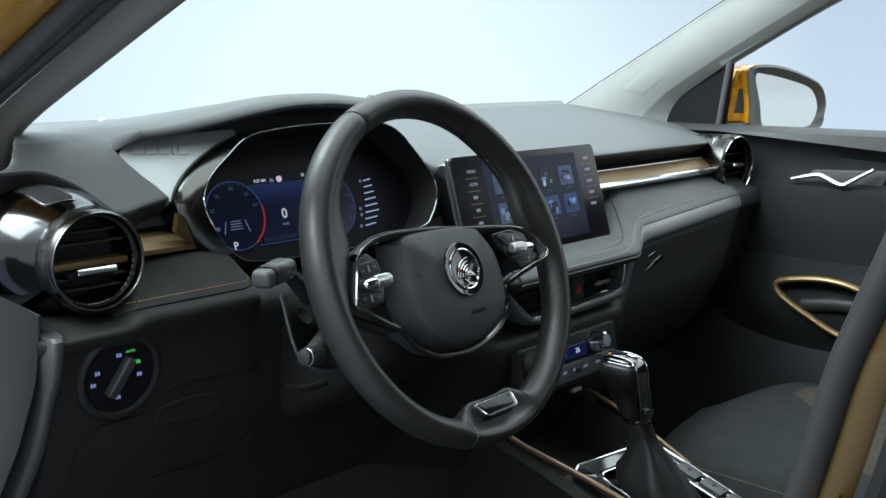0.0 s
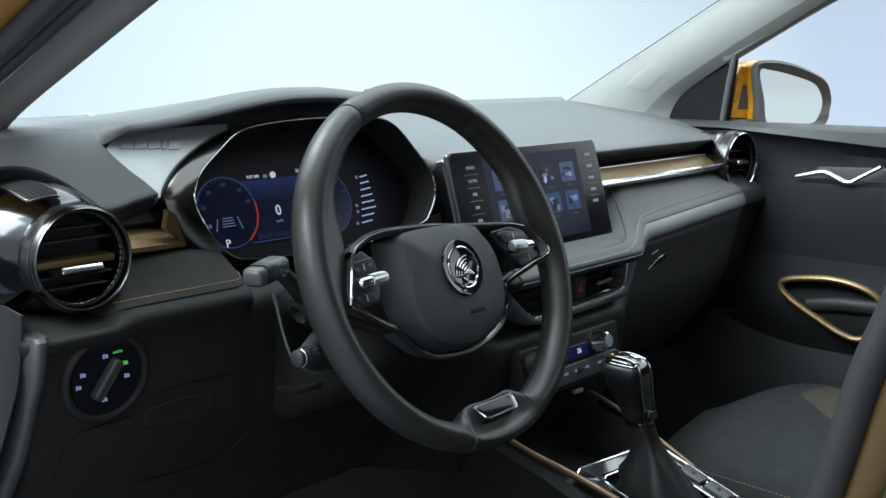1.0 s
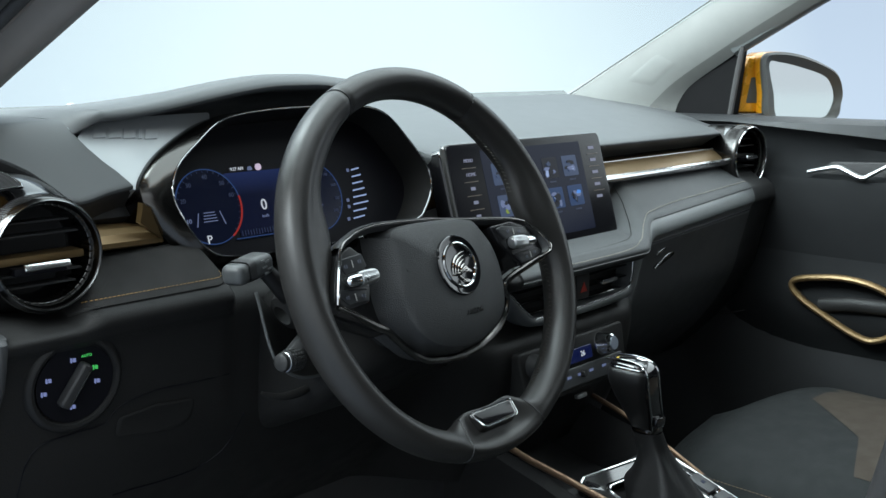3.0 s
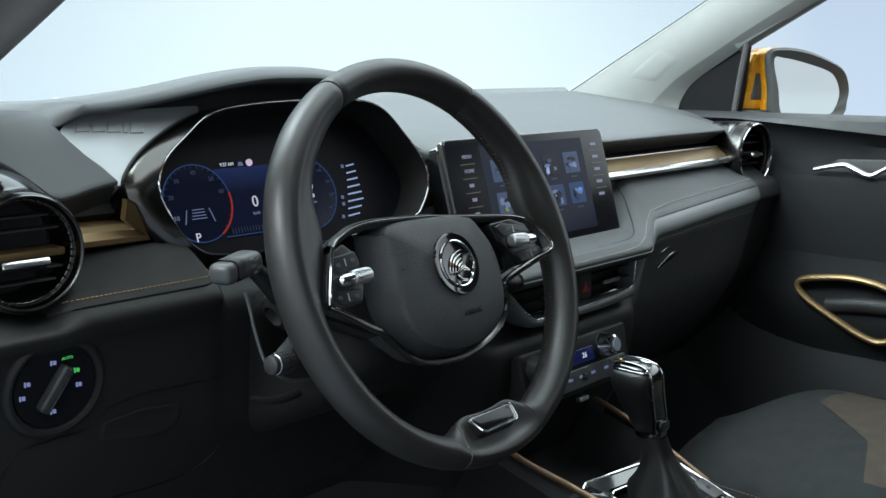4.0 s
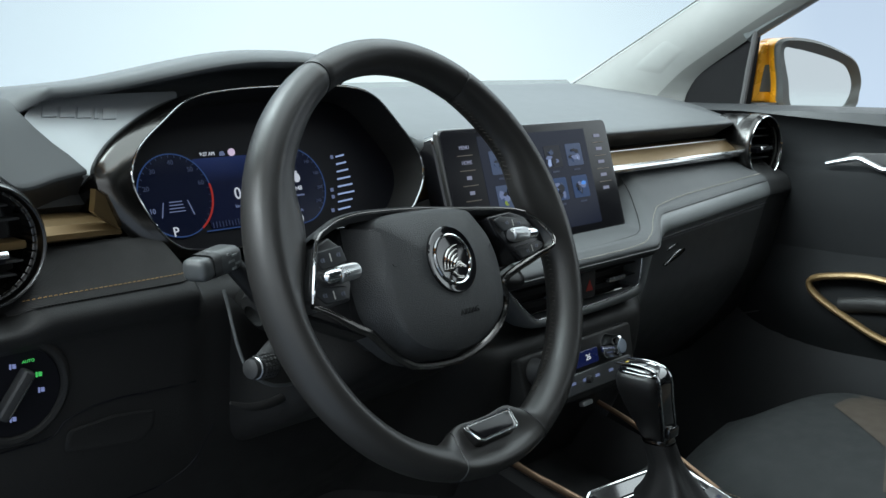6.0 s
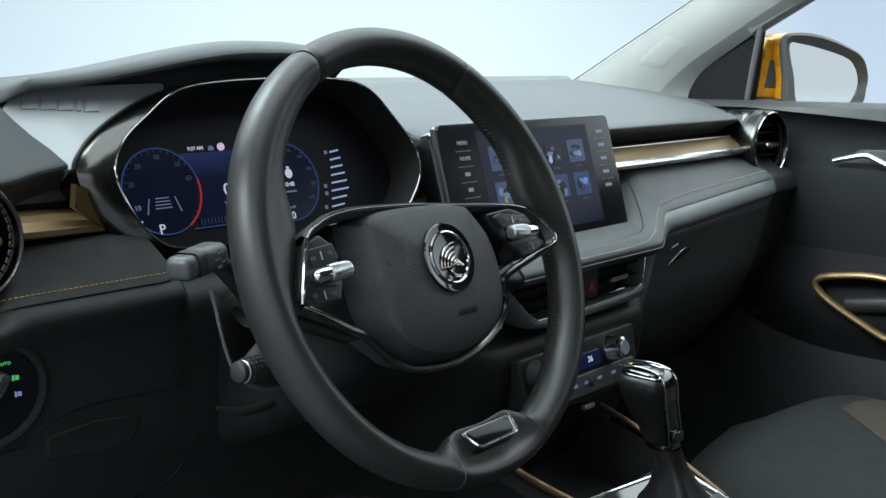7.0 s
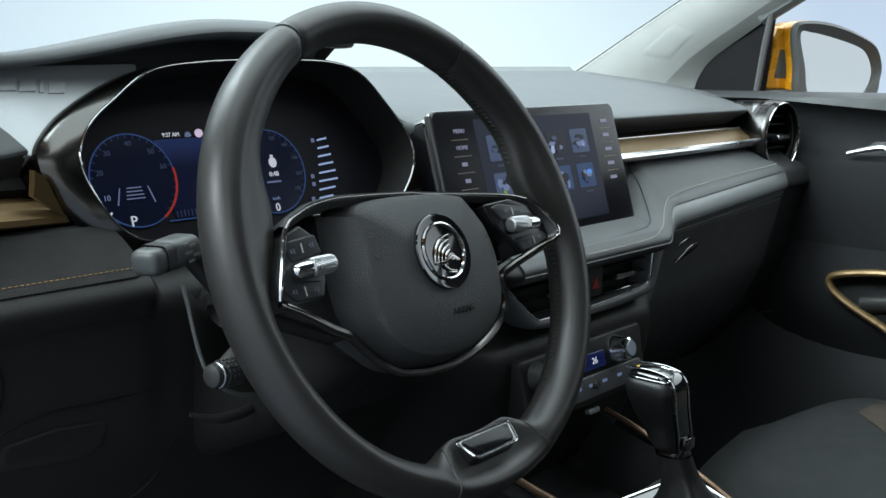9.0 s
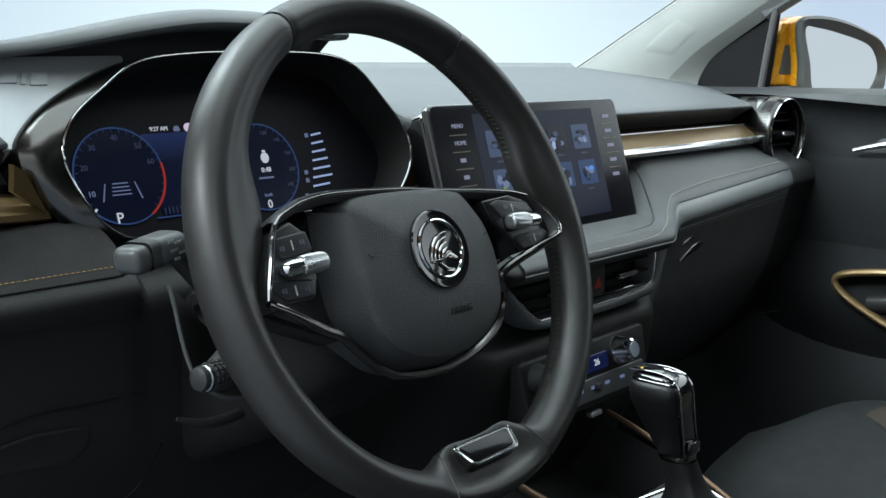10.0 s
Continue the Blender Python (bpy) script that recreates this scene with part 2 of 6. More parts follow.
# ---- studio ----
def studio():
    bm = bmesh.new()
    prof = [(-9, 0)] + [(7 + 2 * math.sin(a), 2 - 2 * math.cos(a)) for a in (math.pi / 2 * i / 8 for i in range(9))] + [(9, 7)]
    turn = Matrix.Rotation(radians(-35), 4, "Z")
    bridge(bm, [[turn @ Vector((x, y, z)) for y, z in prof] for x in (-16, -8, 0, 8, 16)], closed=False)
    m = bpy.data.materials.new("glowing_backdrop")
    m.use_nodes = True
    n, l = m.node_tree.nodes, m.node_tree.links
    b = n["Principled BSDF"]
    # dark base under its own glow; white centre and bluer falloff are painted light
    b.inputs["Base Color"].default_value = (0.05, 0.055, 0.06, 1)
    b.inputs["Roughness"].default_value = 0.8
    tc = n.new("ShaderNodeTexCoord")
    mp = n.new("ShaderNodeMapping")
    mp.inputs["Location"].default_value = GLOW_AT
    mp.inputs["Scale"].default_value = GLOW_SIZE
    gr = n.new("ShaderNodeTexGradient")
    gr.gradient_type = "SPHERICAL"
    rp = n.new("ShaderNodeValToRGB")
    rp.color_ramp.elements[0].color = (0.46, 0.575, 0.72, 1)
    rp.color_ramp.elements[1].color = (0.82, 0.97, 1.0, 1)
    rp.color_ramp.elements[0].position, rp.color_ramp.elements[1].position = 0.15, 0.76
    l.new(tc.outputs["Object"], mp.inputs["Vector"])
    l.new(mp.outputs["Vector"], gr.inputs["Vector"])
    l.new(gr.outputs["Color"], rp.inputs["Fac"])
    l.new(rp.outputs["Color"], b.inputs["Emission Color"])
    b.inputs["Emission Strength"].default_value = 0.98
    tagged(part("backdrop", bm, m), "white studio backdrop that glows by itself, bluer and dimmer outward", "backdrop", kind="structure")


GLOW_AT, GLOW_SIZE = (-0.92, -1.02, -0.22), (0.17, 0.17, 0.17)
studio()


# ---- dashboard ----
HOOD = [(.60, 1.045), (.56, 1.068), (.45, 1.0955), (.35, 1.1035), (.27, 1.1105), (.224, 1.1145), (.204, 1.1110), (.201, 1.0985), (.262, 1.083), (.280, .985)]
PASS = [(.60, 1.045), (.56, 1.066), (.45, 1.057), (.34, 1.046), (.26, 1.034), (.192, 1.020), (.172, 1.014), (.168, 1.008), (.185, .998), (.200, .988)]


def blend(a, b, w):
    return [(p[0] * (1 - w) + q[0] * w, p[1] * (1 - w) + q[1] * w) for p, q in zip(a, b)]


HOODEND = [(.60, 1.045), (.56, 1.069), (.45, 1.0765), (.35, 1.0795), (.27, 1.0820), (.232, 1.0832), (.2190, 1.0805), (.2205, 1.0720), (.258, 1.0695), (.275, .985)]
BEHIND = [(.60, 1.045), (.56, 1.066), (.45, 1.057), (.34, 1.046), (.30, 1.0405), (.282, 1.035), (.274, 1.028), (.271, 1.018), (.270, 1.0), (.270, .985)]
BROWTIP = [(.60, 1.045), (.56, 1.0695), (.45, 1.0735), (.34, 1.0740), (.275, 1.0740), (.247, 1.0710), (.231, 1.0630), (.233, 1.060), (.242, 1.057), (.25, .985)]


def shoulder_height(x, y):
    """The driver's end of the dashboard: a slope up from the vent, rounding into the flat top."""
    a, b, k = 1.0145 + (y - .1895) / .78, 1.0725 + .0015 * smooth(-.70, -.62, x), .030
    h = max(0, min(1, .5 + .5 * (b - a) / k))
    z = b * (1 - h) + a * h - k * h * (1 - h)
    return z - .003 * smooth(.42, .56, y) - .024 * smooth(.56, .60, y)


def top_profile(x):
    if x < -0.598:
        return blend(BROWTIP, HOODEND, smooth(-.624, -.596, x))
    if x < -0.28:
        w = [smooth(-.58, -.28, x)] * 3 + [smooth(-.60, -.34, x)] + [smooth(-.605, -.39, x)] * 6
        sag = .007 * smooth(-.36, -.27, x)
        return [(p[0] * (1 - u) + q[0] * u, p[1] * (1 - u) + q[1] * u - (sag if 3 < i < 8 else 0)) for i, (p, q, u) in enumerate(zip(HOODEND, HOOD, w))]
    if x < -0.205:
        w, back, down, sag = smooth(-.280, -.215, x), smooth(-.256, -.238, x), smooth(-.246, -.218, x), .007 * smooth(-.36, -.27, x)
        return [(p[0] + (q[0] - p[0]) * (w if i < 5 else back), p[1] - (sag if 3 < i < 8 else 0) * (1 - down) + (q[1] - p[1]) * (w if i < 5 else down)) for i, (p, q) in enumerate(zip(HOOD, BEHIND))]
    end = .060 * smooth(.50, .60, x)
    return [(y + (end if i > 4 else end * i / 6), z) for i, (y, z) in enumerate(blend(BEHIND, PASS, smooth(-.200, -.180, x)))]


SIDE = [(.175, .958), (.166, .953), (.128, .930), (.116, .922), (.110, .912), (.116, .900), (.126, .885), (.136, .83), (.150, .765), (.20, .68), (.28, .60)]
GLOVE = [(.175, .958), (.166, .953), (.128, .928), (.116, .921), (.110, .913), (.106, .897), (.113, .884), (.128, .83), (.146, .765), (.20, .68), (.28, .60)]
MID = [(.175, .958), (.160, .905), (.100, .884), (.088, .878), (.080, .868), (.090, .856), (.125, .850), (.125, .80), (.105, .775), (.115, .70), (.16, .60)]


SIDEPOD = [(.30, .950), (.26, .940), (.18, .919), (.130, .913), (.116, .908), (.117, .899), (.126, .885), (.136, .83), (.150, .765), (.20, .68), (.28, .60)]


CLUST = [(.24, .925), (.19, .924), (.165, .920), (.150, .914), (.140, .905), (.136, .895), (.136, .88), (.140, .83), (.150, .765), (.20, .68), (.28, .60)]


def low_profile(x):
    if x < -0.60:
        return blend(SIDEPOD, SIDE, smooth(-0.690, -0.665, x))
    if x < -0.40:
        return blend(SIDE, CLUST, smooth(-0.538, -0.512, x))
    if x < -0.05:
        return blend(CLUST, MID, smooth(-0.25, -0.15, x))
    w = smooth(0.138, 0.210, x)
    drop = .016 * w * min(1, max(-.25, (.455 - x) / .26))
    return [(y, z - (drop if 1 < i < 7 else 0)) for i, (y, z) in enumerate(blend(MID, GLOVE, w))]


dashboard = thing("dashboard", (-0.06, 0.3, 0.6), "dark grey soft-touch car dashboard with brass trim and ochre stitching", "dashboard")


def span(a, b, n):
    return [a + (b - a) * i / (n - 1) for i in range(n)]


def build_dashboard():
    rows = [[Vector((x, p.x, p.y)) for p in curve_points([(y, z, 0) for y, z in top_profile(x)], 6)] for x in span(-.622, -.595, 14) + span(-.592, 0.615, 120)]
    part("top_pad", bridge(bmesh.new(), rows, closed=False), SOFT, dashboard, "grey grained top pad with a raised instrument hood")
    # driver's shoulder: a skewed sheet that ends along the decor panel and above the vent
    low = curve_points([(-.80, .224, 0), (-.745, .2185, 0), (-.708, .2165, 0), (-.680, .206, 0), (-.663, .194, 0), (-.650, .184, 0), (-.636, .1835, 0), (-.614, .187, 0), (-.587, .190, 0)], 8)
    def edge_shift(y):
        pts = ((.19, 1.0), (.199, .76), (.207, .47), (.217, .20), (.225, .07), (.232, .0))
        for (a, u), (b, v) in zip(pts, pts[1:]):
            if y <= b:
                return u + (v - u) * max(0, (y - a) / (b - a))
        return 0.0
    rows, skirts = [], []
    for p in low:
        x_top = p.x if p.x < -.70 else -.70 + (p.x + .70) * (.078 / .113)
        col = []
        s0 = max(edge_shift(p.y), .0001)
        for i in range(41):
            v = i / 40
            y = p.y + (.60 - p.y) * (v * v * .75 + v * .25)
            x = x_top + (p.x - x_top) * min(1, edge_shift(y) / s0)
            fold = max(0.0, -.724 + .49 * max(0.0, y - .235) - x) * smooth(.215, .25, y)
            col.append(Vector((x + fold * .97, y, shoulder_height(x, y) - min(.10, fold * 1.6))))
        q = col[0]
        skirt = [q + Vector((0, .040, -.060)), q + Vector((0, .020, -.026)), q + Vector((0, .0065, -.010)), q + Vector((0, .0002, -.0032)), q + Vector((0, -.0001, -.0010))]
        skirts.append(skirt)
        rows.append(skirt[3:] + col)
    # darker plastic than the shoulder stands in for shade under its edge
    part("shoulder_skirt", bridge(bmesh.new(), skirts, closed=False), HARD, dashboard, "face under the shoulder, darkened for its shade")
    last = rows[-1]
    rows.append([p + Vector((.0012, .001, -.0012)) for p in last])
    rows.append([p + Vector((.0012, .008, -.008)) for p in last])
    part("shoulder", bridge(bmesh.new(), rows, closed=False), SOFT, dashboard, "smooth grey shoulder above the vent")
    bm = bmesh.new()
    low_row = lambda x: [Vector((x, p.x, p.y)) for p in curve_points([(y, z, 0) for y, z in low_profile(x)], 5)]
    part("glovebox_panel", bridge(bmesh.new(), [low_row(x) for x in span(.165, .524, 70)], closed=False), GLOVEBOX, dashboard, "glovebox front lightened in place of bounce light")
    part("end_panel", bridge(bmesh.new(), [low_row(x) for x in span(.524, .60, 12)], closed=False), HARD, dashboard, "black end panel below the passenger vent")
    part("strip_backing", block(.34, .222, .985, .44, .016, .05), HARD, dashboard, "dark band above the strip")
    rows = [low_row(x) for x in span(-0.758, 0.165, 130)]
    end = [Vector((-0.80, p.y + 0.20, p.z)) for p in rows[0]]
    lip = [Vector((-0.766, p.y + 0.012, p.z)) for p in rows[0]]
    bridge(bm, [end, lip] + rows, closed=False)
    part("lower_panel", bm, FASCIA, dashboard, "charcoal grained lower fascia")
    # recessed face, also put in darker plastic for its shade
    bm = bridge(bmesh.new(), [[Vector((x, .212 + .05 * smooth(-.60, -.55, x), 1.020)), Vector((x, .206 + .03 * smooth(-.60, -.55, x), 1.000)), Vector((x, .203, .985)), Vector((x, .220, .975))] for x in span(-.655, -.55, 12)], closed=False)
    part("shoulder_face", bm, HARD, dashboard, "recessed face below the shoulder, darker in place of shade")
    part("brass_strip", block(-.166, .2065, .9622, .078, .013, .0255, .004, seg=3), BRASS, dashboard, "satin brass decor strip beside the screen")
    # woven pads between the strip and the stitched edge
    for name, xs, mat, lab in (("fabric_pad", span(-0.684, -0.521, 42), FABRIC, "dark woven fabric pad"), ("soft_pad", span(-0.14, 0.520, 136), SHADEDSOFT, "soft-touch pad, its grey darkened for the strip's shade")):
        bm = bmesh.new()
        rows = []
        for x in xs:
            pts = curve_points([(y, z, 0) for y, z in low_profile(x)], 5)[4:14 if mat is FABRIC else 22]
            if mat is not FABRIC:
                for i in range(14, 18):
                    pts[i] = pts[i].lerp(pts[13], .97 * smooth(.140, .185, x))
            if mat is FABRIC:
                d = max(0.0, .030 - (xs[-1] - x))
                back = pts[-1].x + .030 - math.sqrt(max(0, .030 ** 2 - d * d))
                for i in range(1, len(pts)):
                    if pts[i].x < back:
                        u = (pts[i - 1].x - back) / max(1e-6, pts[i - 1].x - pts[i].x)
                        pts[i] = pts[i - 1].lerp(pts[i], max(0, min(1, u)))
            row = [Vector((x, p.x - .0008, p.y + .0018)) for p in pts]
            rows.append(row + [row[-1] + Vector((0, -.0012, -.0012)), row[-1] + Vector((0, .0030, -.0060))])
        bridge(bm, rows, closed=False)
        part(name, bm, mat, dashboard, lab)
    # brass strip with its chrome lower edge, in a driver and a passenger length
    for x0, x1 in ((-0.645, -0.545), (0.135, 0.545)):
        bm = bmesh.new()
        prof = [(.210, .9845), (.178, .983), (.161, .972), (.157, .967), (.162, .964), (.195, .962)]
        lower = x0 < -.5
        if lower:
            prof = [(.205, .9810), (.172, .9805), (.163, .9765), (.1585, .9700), (.159, .9655), (.165, .9630), (.195, .962)]
        bridge(bm, [[Vector((x, y + (.25 * max(0, x + .640) if lower else 0), z - (.06 * (x - x0) if lower else 0))) for y, z in prof] for x in span(x0, x1, 12)], cap=True)
        if x0 > 0:
            # satin line stands in for the highlight along the strip's top edge
            part("highlight_line", tube([(x, .1785, .9838) for x in span(x0, x1, 8)], .0012, 8), SATIN, dashboard, "thin satin line for the highlight on the top edge")
        part("brass_strip", bm, BRASS, dashboard, "satin brass decor strip", angle=22)
        if x0 > 0:
            part("chrome_edge", tube([(x, .157, .9625) for x in span(x0, x1, 12)], 0.0058, 10), BRIGHT, dashboard, "bright silver edge strip")
        bm = block((x0 + x1) / 2, .205, .950, x1 - x0, .03, .008)
        part("shadow_gap", bm, DARK, dashboard, "black gap below the strip")


build_dashboard()

def build_dash_trim():
    # silver grey triangular panel beside the hood, with embossed bars in place of lettering
    face = lambda x, w: Vector((x, 0.1895 + (w - 1.0145) * 0.78, w))
    tri = rounded([(-.6215, 1.054), (-.6165, 1.062), (-.598, 1.0760), (-.462, 1.0785), (-.468, 1.0700), (-.506, 1.0570), (-.544, 1.0375), (-.580, 1.0125), (-.590, 1.0125)], [.002, .004, .006, .004, .01, .02, .02, .002, .002], 4)
    n = Vector((0, -1, 0.78)).normalized()
    bm = bridge(bmesh.new(), [[face(p.x, p.y) - n * .02 for p in tri], [face(p.x, p.y) - n * .0042 for p in tri], [face(p.x * .995 - .0028, p.y * .99 + .0105) - n * .0036 for p in tri]], cap=True)
    panel = part("decor_panel", bm, PANELMETAL, dashboard, "satin silver-grey decor panel with embossed bars")
    for i, (a, b) in enumerate(((-.595, .013), (-.5795, .013), (-.5645, .013), (-.5535, .004), (-.5420, .013))):
        c = face(a, 1.0635 - i * .0009) - n * .0034
        m = Matrix.Translation(c) @ Matrix.Rotation(radians(-4), 4, "Z") @ Matrix.Rotation(radians(52), 4, "X")
        slant = [(u * b / 2 + v * .0022, v * .0058) for u, v in ((-1, -1), (1, -1), (1, 1), (-1, 1))]
        part("embossed_bar", slab(slant, -.001, .0013, .0005, m, 1), PANELMETAL, panel)
    facet = [(-.6020, 1.0035), (-.6000, .9950), (-.5980, .9840), (-.5690, .9650), (-.5830, .9840), (-.5920, .9970)]
    bm = bridge(bmesh.new(), [[Vector((x, .182 - (z - .964) * .62, z)) for x, z in facet], [Vector((x, .174 - (z - .964) * .62, z)) for x, z in facet]], cap=True)
    part("brass_return", bm, BRASS, dashboard, "brass return below the surround", smooth=False)
    # stitching along the pads
    def stitch(name, line, mat, step=.0042, length=.0030, r=.0004):
        bm, last = bmesh.new(), None
        for p in line:
            p = Vector(p)
            if last is not None and (p - last).length >= step:
                t = (p - last).normalized()
                tube([p - t * length / 2, p + Vector((0, -.0003, .0003)), p + t * length / 2], r, 5, bm=bm)
                last = p
            elif last is None:
                last = p
        return part(name, bm, mat, dashboard)
    def pad_edge(x, f=2.0, up=.0042):
        pr = low_profile(x)
        i = int(f)
        u = f - i
        y = pr[i][0] * (1 - u) + pr[i + 1][0] * u
        z = pr[i][1] * (1 - u) + pr[i + 1][1] * u
        return Vector((x, y, z + up))
    line = [pad_edge(x, 2.35, .0032) for x in span(-.675, -.544, 160)]
    corner = curve_points([line[-1], line[-1] + Vector((.006, .003, .0012)), line[-1] + Vector((.009, .010, .004))], 10)
    stitch("ochre_seam", line + corner, THREAD, .0036, .0026, .0003)
    route = curve_points([(-.10, 3.5, 0), (.000, 3.52, 0), (.068, 3.5, 0), (.110, 3.3, 0), (.138, 2.74, 0), (.168, 2.48, 0), (.196, 2.60, 0), (.246, 2.30, 0), (.300, 2.17, 0), (.380, 2.24, 0), (.470, 2.34, 0), (.518, 2.38, 0)], 80)
    stitch("pale_seam", [pad_edge(p.x, p.y, .0030) + Vector((0, -.0034 * smooth(2.5, 3.2, p.y), 0)) for p in route], GREYTHREAD, .0040, .0028, .00045)
    # edge roll under the passenger pad, its grey lightened for the light it catches
    rows = []
    for x in span(.150, .522, 84):
        pr = curve_points([(y, z, 0) for y, z in low_profile(x)], 5)
        k = .0030 * smooth(.15, .19, x) * smooth(.525, .47, x)
        rows.append([Vector((x, p.x - k * math.sin(i / 14 * math.pi), p.y)) for i, p in enumerate(pr[17:32])])
    part("edge_roll", bridge(bmesh.new(), rows, closed=False), SOFTLIT, dashboard, "edge roll in a grey lightened for incoming light")
    # screen surround seam on the centre pad
    route = curve_points([(.187, .60, 0), (.185, 1.20, 0), (.172, 1.56, 0), (.154, 1.78, 0), (.126, 1.97, 0), (.086, 2.25, 0), (.032, 2.40, 0), (-.08, 2.46, 0)], 10)
    part("pad_seam", tube([pad_edge(p.x, p.y, .0019) for p in route], .0009, 6), DARK, dashboard, "dark pad seam")
    # driver-side lower panel joints and pocket
    def on_low(x, z):
        pr = curve_points([(y, z, 0) for y, z in low_profile(x)], 5)
        for a, b in zip(pr, pr[1:]):
            if b.y <= z <= a.y:
                return Vector((x, a.x + (b.x - a.x) * (a.y - z) / (a.y - b.y) - .0004, z))
        return Vector((x, pr[-1].x, z))
    for pts in ([(-.735, .770), (-.7288, .7983), (-.7157, .8127), (-.6874, .815), (-.6577, .8165), (-.6435, .8285), (-.609, .8352), (-.5687, .8332), (-.526, .8312)], [(-.640, .7365), (-.6193, .7361), (-.5849, .7338), (-.5468, .736), (-.520, .752), (-.505, .785)]):
        part("panel_joint", tube(curve_points([on_low(x, z) for x, z in pts], 8), .0009, 6), GLASS_BLACK, dashboard, "dark panel joint")
    pocket = rounded([(-.648, .800), (-.582, .7905), (-.569, .7985), (-.565, .817), (-.606, .822), (-.645, .8185)], .006)
    bm = bmesh.new()
    bridge(bm, [[on_low(p.x, p.y) + Vector((0, -.0008, 0)) for p in pocket], [on_low(-.606 + (p.x + .606) * .93, .807 + (p.y - .807) * .84) + Vector((0, -.0018, 0)) for p in pocket], [on_low(-.606 + (p.x + .606) * .86, .809 + (p.y - .809) * .62) + Vector((0, -.0012, 0)) for p in pocket]], cap=True)
    part("pocket_pull", bm, FASCIA, dashboard, "raised pocket pull")
    # paler rolled edge at the driver's end of the lower fascia
    rows = []
    for x0, x1, z in ((-.7465, -.7605, .9105), (-.7490, -.7625, .8920), (-.7490, -.7625, .8710), (-.7514, -.7658, .8530), (-.7543, -.7698, .8350), (-.7600, -.7780, .8060), (-.7725, -.7915, .7690), (-.796, -.815, .712), (-.82, -.84, .65)):
        y = min(on_low(-.75, min(z, .899)).y, .1165 + max(0, .885 - z) * .5)
        rows.append([Vector((x0 + (x1 - x0) * u, y + dy, z)) for u, dy in ((-.15, .010), (.0, .0005), (.14, -.0040), (.34, -.0062), (.62, -.0064), (.84, -.0040), (.97, .002), (1.04, .012), (1.06, .035))])
    for back, up in ((.004, .0032), (.016, .0052), (.050, .0070)):
        rows.insert(0, [p + Vector((.0006, back, up - .0014 * (back > .01))) for p in rows[0 if back < .01 else -9]])
    part("end_roll", bridge(bmesh.new(), [curve_points(r, 3) for r in rows], closed=False), ENDGREY, dashboard, "mid grey rolled end of the fascia")
    # glovebox handle and slot edge; their silver stands in for glints on dark plastic
    hm = facing(.292, .1255, .845, -14, 4)
    part("glovebox_handle", slab(rounded([(-.060, -.026), (-.010, -.014), (.060, .016), (.030, .010), (-.025, -.006)], .004), -.012, .002, .0018, hm), SATINDIM, dashboard, "glovebox handle made silver for its glint")
    part("glovebox_slot", slab(rounded([(-.055, -.001), (.02, .020), (.018, .0245), (-.053, .004)], .002), -.012, .0012, .001, hm), SATINDIM, dashboard, "slot edge made silver for its glint")
    part("panel_joint", tube([on_low(x, .868 + (x - .2) * .055) for x in span(.20, .52, 12)], .0012, 6), DARK, dashboard)


ENDGREY = material("grained_end_trim", (0.040, 0.041, 0.043), 0.5, grain=0.5, grain_size=700)
# lighter copy of the soft-touch plastic, with windscreen light put into the colour
SOFTLIT = material("lit_soft_touch", (0.150, 0.160, 0.163), 0.42, grain=0.3, grain_size=700)
build_dash_trim()

# ---- centre air vents and climate panel ----
VM = facing(.012, .108, .850, 0)
centre_vent = thing("centre_air_vent", (.012, .11, .80), "twin centre air vents in a grey frame with a silver edge", "air vent")


